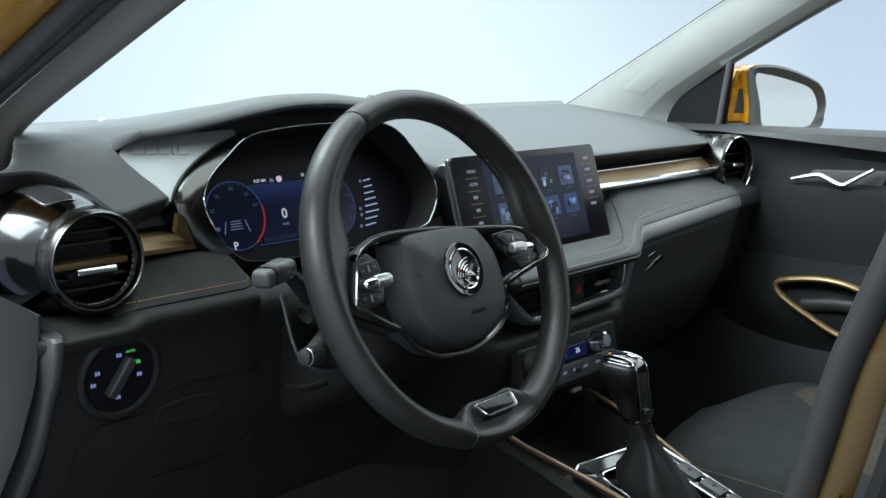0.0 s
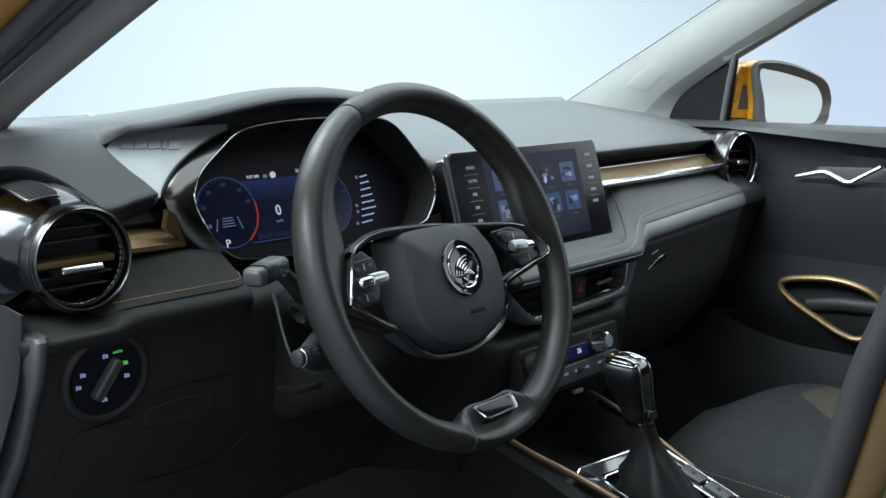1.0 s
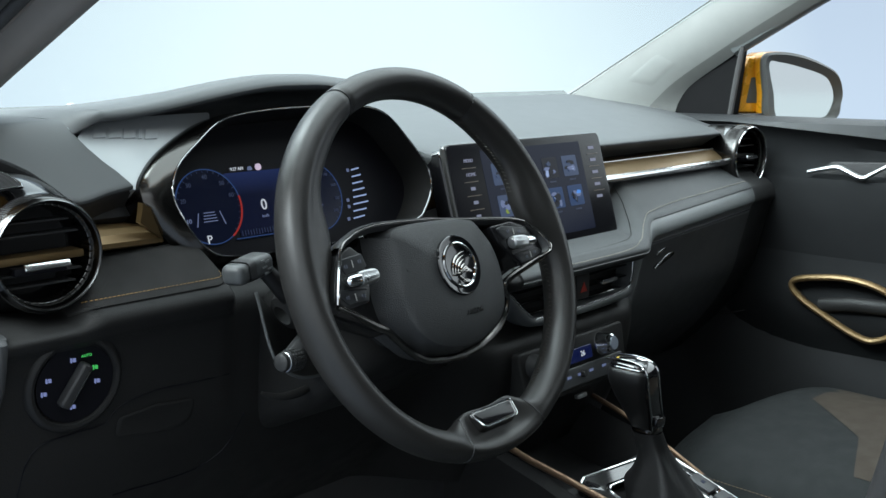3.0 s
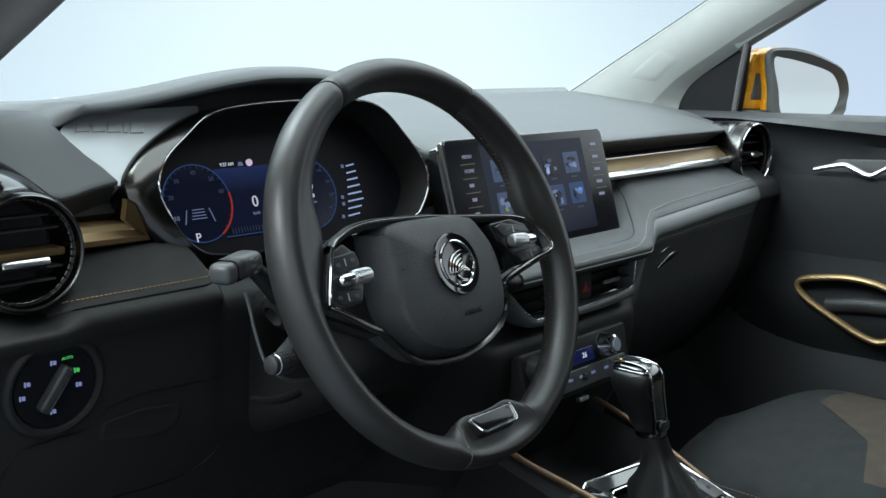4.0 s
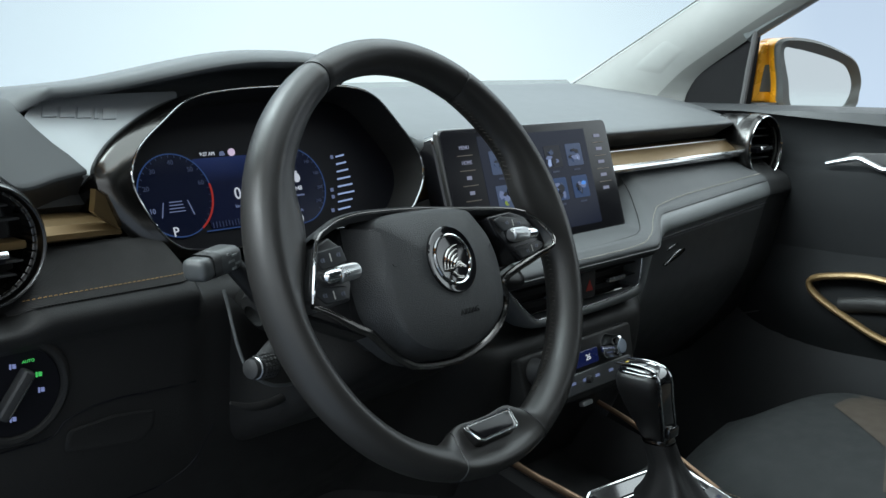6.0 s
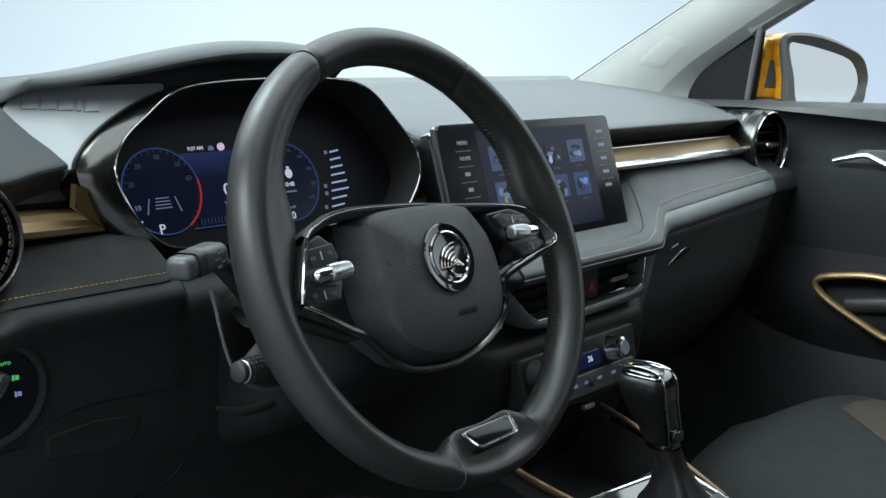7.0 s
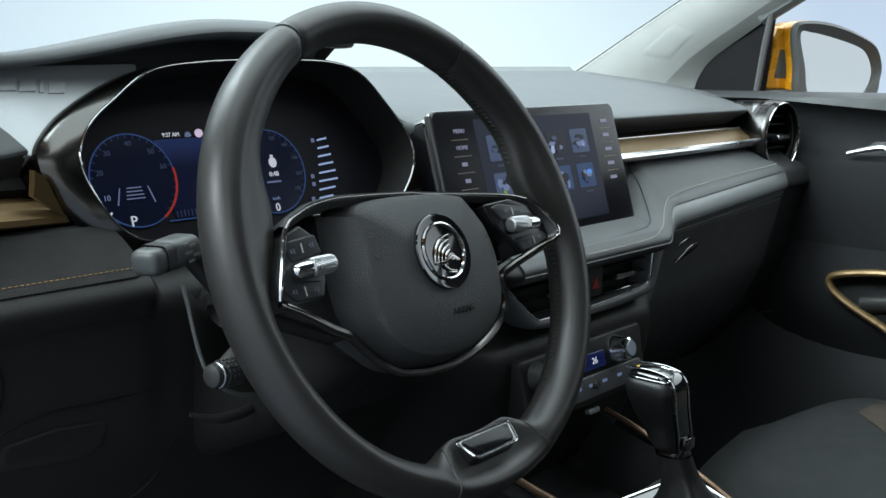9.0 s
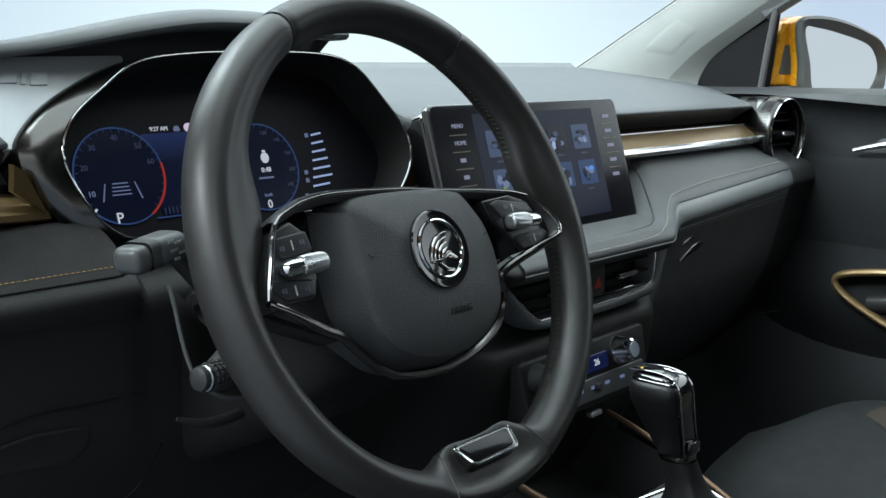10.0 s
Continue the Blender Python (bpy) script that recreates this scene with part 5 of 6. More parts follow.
def pod_point(a, lz, k=0.0):
    """A point of the driver's pod at the angle a (degrees) and the depth lz behind the vent's rim."""
    r = radians(a)
    u = min(1.0, max(0.0, (-lz - .018) / .05))
    u = u * (2 - u)
    rad = .0478 + .0090 * u + u * (.017 * max(0, -math.cos(r)) ** 1.5 + .0062 * max(0, math.sin(r)) ** 2) + k
    return VENT_LEFT @ Vector((rad * math.cos(r), rad * math.sin(r), lz))


def build_pods():
    bm = bridge(bmesh.new(), [[pod_point(a * 5, lz) for a in range(72)] for lz in (-.014, -.018, -.022, -.028, -.036, -.046, -.058, -.07, -.10, -.14, -.19)])
    part("shell", bm, PODMETAL, pod, "dark silver glossy shell")
    m = facing(0.553, 0.140, 0.970, 0, -4)
    far = thing("vent_pod", (.56, .2, .93), "dull silver pod carrying the passenger air vent", "trim")
    part("shell", bridge(bmesh.new(), [[m @ Vector((r * math.cos(a) + x, r * math.sin(a) + y, z)) for a in (2 * math.pi * j / 64 for j in range(64))] for r, x, y, z in ((.0515, 0, 0, -.012), (.0535, .001, 0, -.022), (.0535, .004, -.002, -.07))]), SATINDIM, far, "dull silver shell")
    # demister grille lying in the top of the pod
    def at(u, v, k):
        return pod_point(119 * (1 - u) + (91 + 6 * v) * u, (-.032 * (1 - u) - .027 * u) * (1 - v) + (-.080 * (1 - u) - .112 * u) * v, k)
    rim = [(u, 0) for u in span(.06, .94, 8)] + [(1, v) for v in span(.06, .94, 14)] + [(u, 1) for u in span(.94, .06, 8)] + [(0, v) for v in span(.94, .06, 14)]
    f = part("grille_frame", tube([at(u, v, .0006) for u, v in rim], .0009, 8, closed=True), SATINDIM, pod, "thin silver grille outline")
    bm = bridge(bmesh.new(), [[at(u, v, .0003) for u in span(0, 1, 6)] for v in span(0, 1, 14)], closed=False)
    part("grille_bed", bm, VOID, f, "black grille bed")
    for i in range(6):
        u = .08 + i * .168
        bm = bridge(bmesh.new(), [[at(u + du, v, dk) for du, dk in ((-.04, 0), (-.025, .0006), (.03, .0011), (.045, 0))] for v in span(.03, .97, 12)], closed=False)
        part("grille_slat", bm, VOID, f)


build_pods()

# ---- light switch ----
light_switch = thing("light_switch", (-.69, .13, .86), "round headlamp switch with glowing symbols", "switch")
LM = facing(-.6878, .1275, .8622, -8)


def build_light_switch():
    part("rim", lathe([(.0450, -.008), (.0440, -.0005), (.0420, .0020), (.0395, .0030), (.0368, .0022), (.0350, -.001), (.0335, -.006)], 56, LM), FASCIA, light_switch, "black bezel")
    part("dial", lathe([(.0001, .0005), (.0345, .0005), (.0350, -.006)], 48, LM), GLASS_BLACK, light_switch, "black dial")
    grip = LM @ Matrix.Rotation(radians(-33), 4, "Z")
    part("grip", block(-.003, -.001, .0055, .0105, .041, .011, .004, grip, 3), HARD, light_switch, "black turning grip")
    part("grip_edge", block(.0000, -.001, .0106, .0014, .032, .0012, .0005, grip), SATINDIM, light_switch, "worn silver grip edge")
    marks = ((-.003, .0215, LIT_DIM2, 0), (.0085, .0240, LIT_GREEN, 1), (.0170, .0110, LIT_GREEN, 0), (.0190, -.0020, LIT_DIM2, 0), (-.0245, .0080, LIT_DIM2, 0), (-.0285, -.0030, LIT_DIM2, 0), (-.0030, -.0205, LIT_DIM2, 0))
    for x, y, mt, kind in marks:
        if kind:
            lettering("mode_word", "AUTO", .0034, LM @ Matrix.Translation((x, y, .0030)), mt, light_switch)
        else:
            bm = slab([(x - .0018, y - .0019), (x - .0009, y - .0019), (x - .0009, y + .0019), (x - .0018, y + .0019)], .0002, .0022, 0, LM)
            for k in (-.0012, 0, .0012):
                slab([(x + .0002, y + k - .0003), (x + .0027, y + k - .0005), (x + .0027, y + k), (x + .0002, y + k + .0003)], .0002, .0022, 0, LM, bm=bm)
            part("symbol", bm, mt, light_switch, smooth=False)


LIT_DIM2 = glow("lit_clear_blue", (0.40, 0.5, 1.0), 0.4)
build_light_switch()

# ---- centre console and gear lever ----
console = thing("centre_console", (-0.03, -.1, 0.25), "black centre console with copper edge rails", "console")


def deck_z(y):
    return .600 + .33 * (y - .0) if y < .03 else .610 + .25 * (y - .03)


def build_console():
    xl, xr = -.150, .090
    prof = lambda y: [(xl - .012, .25), (xl - .010, deck_z(y) + .020), (xl, deck_z(y) + .030), (xl + .008, deck_z(y) + .022), (xl + .012, deck_z(y)), (xr - .012, deck_z(y)), (xr - .008, deck_z(y) + .004), (xr, deck_z(y) + .008), (xr + .010, deck_z(y)), (xr + .012, .25)]
    bm = bridge(bmesh.new(), [[Vector((x, y, z)) for x, z in prof(y)] for y in span(.030, -.42, 24)], closed=False)
    part("body", bm, FASCIA, console, "charcoal console body")
    # storage bay in front of the lever
    bm = bmesh.new()
    rows = []
    for y in span(.030, .19, 12):
        d = .610 + .25 * (y - .03)
        rows.append([Vector(p) for p in ((xl - .012, y, .25), (xl - .010, y, d + .020), (xl, y, d + .030), (xl + .010, y, d - .01), (xl + .02, y, d - .06), (xr - .02, y, d - .06), (xr - .010, y, d - .01), (xr, y, d + .012), (xr + .010, y, d), (xr + .012, y, .25))])
    bridge(bm, rows, closed=False)
    part("storage_bay", bm, VOID, console, "black open storage bay")
    part("copper_rail", tube(curve_points([(xl, .200, .700), (xl, .083, .660), (xl, -.004, .643), (xl, -.080, .627), (xl, -.20, .595), (xl, -.40, .53)], 8), .0040, 10, flat=1.1), COPPER, console, "copper edge rail")
    part("copper_rail", tube(curve_points([(xr - .004, .165, .672), (xr - .001, .140, .664), (xr, .073, .643), (xr, -.004, .609), (xr, -.100, .564), (xr, -.30, .48)], 8), .0034, 10, flat=1.1), COPPER, console, "copper edge rail")
    tilt = math.atan(.33)
    FM = Matrix.Translation((-.025, -.090, deck_z(-.09) + .006)) @ Matrix.Rotation(tilt, 4, "X")
    out = rounded([(-.078, -.150), (.098, -.150), (.098, .104), (-.060, .122), (-.078, .115)], .012)
    inn = rounded([(-.050, -.100), (.062, -.100), (.062, .085), (-.040, .094), (-.050, .088)], .012)
    part("shift_frame", bridge(bmesh.new(), [[FM @ Vector((p.x, p.y, z)) for p in o] for o, z in ((out, -.03), (out, .004), ([a.lerp(b, .12) for a, b in zip(out, inn)], .007), ([a.lerp(b, .85) for a, b in zip(out, inn)], .007), (inn, .003), (inn, -.03))]), GLOSS, console, "piano black shift frame")
    part("frame_edge", tube([FM @ Vector((p.x, p.y, .0065)) for p in out], .0022, 8, closed=True), CHROME, console, "chrome outer edge")
    part("frame_edge", tube([FM @ Vector((p.x, p.y, .0055)) for p in inn], .0018, 8, closed=True), CHROME, console, "chrome inner edge")
    for x, y, w, h in ((-.064, .02, .020, .034), (-.064, -.02, .020, .034), (-.064, -.06, .020, .034), (.080, .03, .026, .034), (.080, -.01, .026, .034), (.080, -.05, .026, .034)):
        b = part("console_button", block(x, y, .009, w, h, .006, .0018, FM), SILVERKEY if x > 0 else HARD, console, "grey console button")
        part("symbol", block(x, y, .0124, .006, .005, .0006, 0, FM, 1), LIT_FAINT if x > 0 else LIT_DIM, b)
    part("bright_plate", block(.082, -.095, .009, .026, .030, .006, .002, FM), SATIN, console, "bright metal plate")


build_console()
gear = thing("gear_selector", (-0.03, -0.05, 0.6), "automatic gear lever with leather gaiter and chrome cap", "gear lever")


def build_gear():
    def loft(rows, n=8):
        return [[Vector((p.x - .003 * smooth(.70, .76, z), p.y + .003 * smooth(.70, .76, z), z - .0075 * smooth(.70, .77, z))) for p in rounded([(cx - w, cy - d), (cx + w, cy - d), (cx + w, cy + d), (cx - w, cy + d)], r, 6)] for cx, cy, w, d, r, z in ((a, b, w * .91, d * .92, r * .91, z) for a, b, w, d, r, z in rows)]
    grip = [(-.046, -.040, .0135, .0165, .012, .690), (-.048, -.038, .0160, .0190, .013, .698), (-.053, -.036, .0185, .0220, .015, .715), (-.058, -.034, .0215, .0260, .017, .737), (-.063, -.033, .0232, .0285, .018, .757), (-.066, -.033, .0230, .0292, .019, .766), (-.0665, -.033, .0222, .0295, .0195, .7735), (-.0665, -.033, .0185, .0270, .017, .7795)]
    part("grip", bridge(bmesh.new(), loft(grip), cap=True), GAITER, gear, "black leather grip", angle=70)
    cap = [(-.0665, -.033, .0190, .0275, .017, .7785), (-.0665, -.033, .0182, .0268, .0165, .7815), (-.0665, -.0325, .0172, .0260, .016, .7836), (-.0665, -.032, .0155, .0230, .014, .7852), (-.0665, -.0315, .0100, .0160, .0092, .7863), (-.0665, -.031, .004, .008, .0038, .7868)]
    part("cap", bridge(bmesh.new(), loft(cap), cap=True), GLOSS, gear, "piano black domed cap", angle=70)
    ring = loft([(-.0665, -.033, .0188, .0272, .017, .7800)])[0]
    part("cap_ring", tube(ring, .0011, 8, closed=True), CHROME, gear, "chrome ring round the cap")
    # gloss rear face framed in chrome
    face = curve_points([(-.0665, -.0080, .7865), (-.0665, -.0330, .7885), (-.0665, -.0520, .7860), (-.0664, -.0605, .7800), (-.0660, -.0632, .772), (-.063, -.0630, .755), (-.057, -.0600, .730), (-.051, -.0570, .706), (-.048, -.0555, .694)], 5)
    face = [Vector((p.x - .003 * smooth(.70, .76, p.z), p.y + .003 * smooth(.70, .76, p.z), p.z - .0075 * smooth(.70, .77, p.z))) for p in face]
    bm = bridge(bmesh.new(), [[p + Vector((-.0122, .005, -.001)), p + Vector((-.0108, .0012, 0)), p + Vector((0, .0002, .0008)), p + Vector((.0108, .0012, 0)), p + Vector((.0130, .006, -.001))] for p in face], closed=False)
    part("rear_face", bm, GLOSS, gear, "glossy black rear face")
    for s in (-1, 1):
        part("chrome_strip", tube([p + Vector((s * .0122, .0008, 0)) for p in face], .0010, 8), CHROME, gear, "chrome strip")
    part("selector_button", block(-.050, -.0585, .704, .020, .006, .012, .0025), GLOSS, gear, "glossy release button")
    part("collar", bridge(bmesh.new(), loft([(-.046, -.040, .0140, .0170, .012, .684), (-.046, -.040, .0158, .0188, .013, .689), (-.046, -.040, .0145, .0175, .012, .695)])), CHROMEDARK, gear, "dark chrome collar")
    part("indicator_dot", block(-.072, -.014, .7800, .007, .004, .0010), YELLOWMARK, gear)
    rows = []
    for i in range(25):
        t = i / 24
        z = .688 - .103 * t
        cx, cy = -.046 + .014 * t, -.040 - .036 * t
        ring = []
        for j in range(96):
            a = 2 * math.pi * j / 96
            g = smooth(.15, 1, t)
            w = .0165 + .030 * g
            d = .0190 + .046 * g
            fold = 1 + .05 * math.sin(t * 2.8) * (1 - abs(math.sin(a * 4 + t * 3.0))) + .022 * math.sin(a * 7 - t * 6) * t * (1 - .5 * t)
            ring.append(Vector((cx + w * math.cos(a) * fold, cy + d * math.sin(a) * fold, z + .33 * (d * math.sin(a)) * t + .004 * math.sin(a * 5 + t * 4) * math.sin(t * 3.1))))
        rows.append(ring)
    part("gaiter", bridge(bmesh.new(), rows), GAITER, gear, "soft black leather gaiter with folds", angle=70)


GAITER = material("gaiter_leather", (0.009, 0.009, 0.0095), 0.46, grain=0.25, grain_size=700, leather=True)
YELLOWMARK = material("yellow_mark", (0.6, 0.4, 0.02), 0.5)
build_gear()


SEATTHREAD = material("dull_ochre_thread", (0.16, 0.11, 0.055), 0.8)


# ---- seats ----
def car_seat(name, x, y, z, label, rec):
    s = thing(name, (x, y - .25, z - .35), label, "seat", "front seats")
    rows = []
    for i, v in enumerate(span(.03, -.50, 72)):
        front = smooth(0, .30, (i + 2) / 71)
        top = z - .047 * (1 - front) ** 2 - .010 * i / 71
        w = .248 - .080 * (1 - front) ** 2
        prof = [(-w - .004, top - .21), (-w - .012, top - .12), (-w - .002, top - .062), (-w + .030, top - .026), (-w + .085, top - .008), (-w + .15, top + .001), (0, top + .004), (w - .15, top + .001), (w - .085, top - .008), (w - .030, top - .026), (w + .002, top - .062), (w + .012, top - .12), (w + .004, top - .21)]
        rows.append([Vector((x + p.x, y + v, p.y)) for p in curve_points([(a, b, 0) for a, b in prof], 3)])
    rows.insert(0, [Vector((x + (p.x - x) * .96, p.y + .010, min(p.z, z - .12))) for p in rows[0]])
    part("cushion", bridge(bmesh.new(), rows, closed=False), SEATCLOTH, s, "grey fabric cushion")
    if rec:
        ins = []
        for i, v in enumerate(span(-.10, -.46, 40)):
            k = (.03 - v) / .53
            top = z - .047 * (1 - smooth(0, .30, k)) ** 2 - .010 * k
            start = .057 - 1.0 * max(0, -.10 - v) if v > -.213 else max(-.165, -.056 - 3.2 * (-.213 - v))
            ins.append([Vector((x + u, y + v, top + .0054 - .0032 * (u / .10) ** 2 - .004 * max(0, (abs(u) - .10) / .06))) for u in span(start, .165, 13)])
        part("insert", bridge(bmesh.new(), ins, closed=False), SEATBROWN, s, "brown woven insert")
    for off, zz in ((-.236, -.036), (-.258, -.066)):
        bm = bmesh.new()
        for i in range(90):
            v = .0 - i * .0055
            f = smooth(0, .30, (.03 - v + .015) / .53)
            xx = x + off + .080 * (1 - f) ** 2
            tz = z - .047 * (1 - f) ** 2 + zz - .01 * i / 90
            tube([(xx - .001, y + v, tz), (xx - .0016, y + v - .0016, tz), (xx - .001, y + v - .0032, tz)], .0005, 5, bm=bm)
        part("stitching", bm, SEATTHREAD, s, "ochre stitching")
    part("base", block(x, y - .26, z - .24, .42, .42, .10, .02), DARK, s, "black seat base")
    back = [[Vector((x + u, y - .52 - .25 * t - .03 * math.cos(u * 7), z + .02 + .62 * t)) for u in span(-.24 + .05 * t * t, .24 - .05 * t * t, 9)] for t in span(0, 1, 8)]
    rear = [[p + Vector((0, -.10, 0)) for p in r] for r in back]
    bm = bmesh.new()
    bridge(bm, [r + q[::-1] for r, q in zip(back, rear)], cap=True)
    part("backrest", bm, SEATCLOTH, s, "grey fabric backrest")
    return s


car_seat("passenger_seat", .322, .030, .628, "grey fabric passenger seat with ochre stitching", True)
car_seat("driver_seat", -.375, -.040, .655, "grey fabric driver seat with ochre stitching", False)

# ---- passenger door ----
door = thing("passenger_door", (0.64, -.3, 0.3), "closed passenger door with dark trim and brass pull", "car door")


def build_door():
    ys = span(.62, -1.0, 40)
    def prof(y):
        k = min(1.0, max(0.0, (.20 - y) / .42))
        lo = 1.030 - .006 - .030 * k
        return [(.70, 1.032), (.655, 1.034), (.628, 1.033), (.615, 1.026), (.612, lo), (.622, lo - .008), (.632, lo - .026 + .008 * k), (.632, .962), (.622, .945), (.605, .936), (.600, .925), (.602, .86), (.606, .80), (.603, .70), (.600, .60), (.612, .50), (.62, .30)]
    bm = bridge(bmesh.new(), [[Vector((x, y, z)) for x, z in prof(y)[:13]] for y in ys], closed=False)
    part("trim_panel", bm, DOORTRIM, door, "charcoal door trim")
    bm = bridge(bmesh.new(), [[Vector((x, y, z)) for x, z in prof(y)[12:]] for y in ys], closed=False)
    part("lower_panel", bm, DOORLOW, door, "lower door panel lightened in place of floor bounce")
    bm = bridge(bmesh.new(), [[Vector((x - .0015, y, z + .0008)) for x, z in prof(y)[:5]] for y in ys], closed=False)
    part("sill_trim", bm, SILLSOFT, door, "grey soft window sill")
    # inner handle: a folded chrome lever
    lever = [Vector(p) for p in ((.601, .051, .9465), (.599, .030, .9520), (.598, .008, .9572), (.598, .000, .9580), (.598, -.006, .9565), (.598, -.033, .9445), (.598, -.040, .9430), (.598, -.046, .9440), (.599, -.070, .9590), (.601, -.092, .9725))]
    part("handle", tube(lever, lambda t: .0035 + .0016 * math.sin(math.pi * min(1, t * 1.15)), 12, flat=1.3, up=Vector((1, 0, 0))), SATIN, door, "folded chrome door handle")
    part("handle_recess", slab(rounded([(-.02, -.018), (.14, -.018), (.15, .02), (.02, .014)], .008), -.004, .002, .002, Matrix.Translation((.622, .04, .950)) @ Matrix.Rotation(radians(-90), 4, "Z") @ Matrix.Rotation(radians(90), 4, "X")), DARK, door, "dark handle recess")
    loop = curve_points([(.566, .052, .757), (.566, .046, .767), (.566, .020, .7740), (.566, -.030, .7800), (.566, -.075, .7760), (.568, -.110, .7620), (.572, -.128, .735), (.574, -.118, .700), (.574, -.085, .682), (.572, -.055, .688), (.570, -.020, .705), (.567, .020, .727), (.566, .044, .744)], 7, True)
    part("pull_ring", tube(loop, .0056, 12, closed=True, flat=1.25, up=Vector((1, 0, 0))), BRASS, door, "satin brass pull ring")
    inner = [p.lerp(Vector((.60, -.045, .735)), .12) for p in loop]
    bm = bridge(bmesh.new(), [[p + Vector((.006, 0, 0)) for p in loop], [p + Vector((.03, 0, 0)) for p in inner]])
    part("pull_surround", bm, HARD, door, "dark surround")
    bar_pts = [(.575, .005, .728), (.570, -.050, .738), (.575, -.120, .740)]
    part("pull_grip", tube(bar_pts, .009, 12, flat=1.4), FASCIA, door, "grey grip bar")
    # armrest swell and pocket lines
    bm = bridge(bmesh.new(), [[Vector((.6065 - .032 * math.sin(math.pi * t) ** 2 * smooth(.26, .0, y), y, .830 - .190 * t - .02 * smooth(.3, .0, y))) for t in span(0, 1, 10)] for y in span(.28, -.6, 30)], closed=False)
    part("armrest", bm, DOORTRIM, door, "dark armrest swell")
    for pts in ([(.6005, .31, .650), (.599, .205, .674), (.598, .10, .71), (.597, .05, .733)],):
        part("panel_joint", tube(curve_points(pts, 8), .0014, 6), DARK, door, "dark joint")


DOORTRIM = material("door_trim_plastic", (0.0100, 0.0107, 0.0114), 0.70, grain=0.4, spec=0.08, grain_size=800)
SILLSOFT = material("door_sill_soft", (0.025, 0.0265, 0.028), 0.5, grain=0.35, spec=0.3)
# door trim lightened below, where light bounced off the floor is missing
DOORLOW = material("door_lower_lightened", (0.026, 0.027, 0.0285), 0.55, grain=0.4, spec=0.3, grain_size=800)
build_door()

# ---- side mirror ----
mirror = thing("side_mirror", (.70, .22, 1.03), "golden yellow side mirror with a grey framed glass", "mirror")


def build_mirror():
    MM = facing(.7827, .1526, 1.084, 0, -28)
    inner = curve_points([(-0.0677, 0.0424, 0), (-0.0414, 0.0444, 0), (0.0082, 0.0347, 0), (0.0565, 0.0207, 0), (0.0755, 0.0046, 0), (0.0840, -0.0209, 0), (0.0760, -0.0463, 0), (0.0593, -0.0584, 0), (0.0032, -0.0606, 0), (-0.0438, -0.0569, 0), (-0.0556, -0.0099, 0)], 6, True)
    outer = curve_points([(-0.0859, 0.0510, 0), (-0.0546, 0.0629, 0), (0.0003, 0.0574, 0), (0.0562, 0.0388, 0), (0.0853, 0.0218, 0), (0.0978, -0.0056, 0), (0.0973, -0.0290, 0), (0.0849, -0.0615, 0), (0.0101, -0.0685, 0), (-0.0685, -0.0632, 0), (-0.0794, -0.0096, 0)], 6, True)
    at = lambda o, s, z: [MM @ Vector((p.x * s, p.y * s, z)) for p in o]
    part("housing", bridge(bmesh.new(), [at(outer, .90, -.018), at(outer, 1.0, -.006), at(outer, 1.018, -.012), at(outer, 1.02, -.05), at(outer, .85, -.085), at(outer, .5, -.105)], cap=True), PAINT, mirror, "golden yellow housing")
    mid = [p.lerp(q, .25) for p, q in zip(outer, inner)]
    part("frame", bridge(bmesh.new(), [at(outer, 1.0, -.014), at(outer, 1.0, .000), at(mid, 1.0, .005), at(inner, 1.0, -.0035), at(inner, .98, -.012)]), FRAMEDARK, mirror, "dark grey mirror frame")
    part("glass", slab(inner, -.012, -.0055, 0, MM), MIRROR, mirror, "mirror glass")
    arm = rounded([(-0.1178, -0.0475, 0), (-0.1040, 0.0345, 0), (-0.0969, 0.0532, 0), (-0.0698, 0.0592, 0), (-0.0425, 0.0495, 0), (-0.0415, -0.0505, 0)], .006)
    part("arm", slab(arm, -.07, -.02, .005, MM), PAINT, mirror, "golden yellow mirror arm")
    part("arm_opening", slab(rounded([(-0.0940, 0.0168, 0), (-0.0773, 0.0178, 0), (-0.0717, -0.0300, 0), (-0.1030, -0.0297, 0)], .003), -.025, -.0188, .001, MM), FRAMEDARK, mirror, "dark opening in the arm")
    part("foot", block(.712, .214, 1.030, .060, .05, .012, .005), DARK, mirror, "black mirror foot")


FRAMEDARK = material("mirror_frame_plastic", (0.048, 0.052, 0.050), 0.5, grain=0.2)
MIRROR = material("mirror_glass", (0.62, 0.65, 0.65), 0.06, metal=1.0, vary=0.02)
FRAMEGREY = material("mirror_frame_grey", (0.10, 0.11, 0.11), 0.45, grain=0.2)
build_mirror()


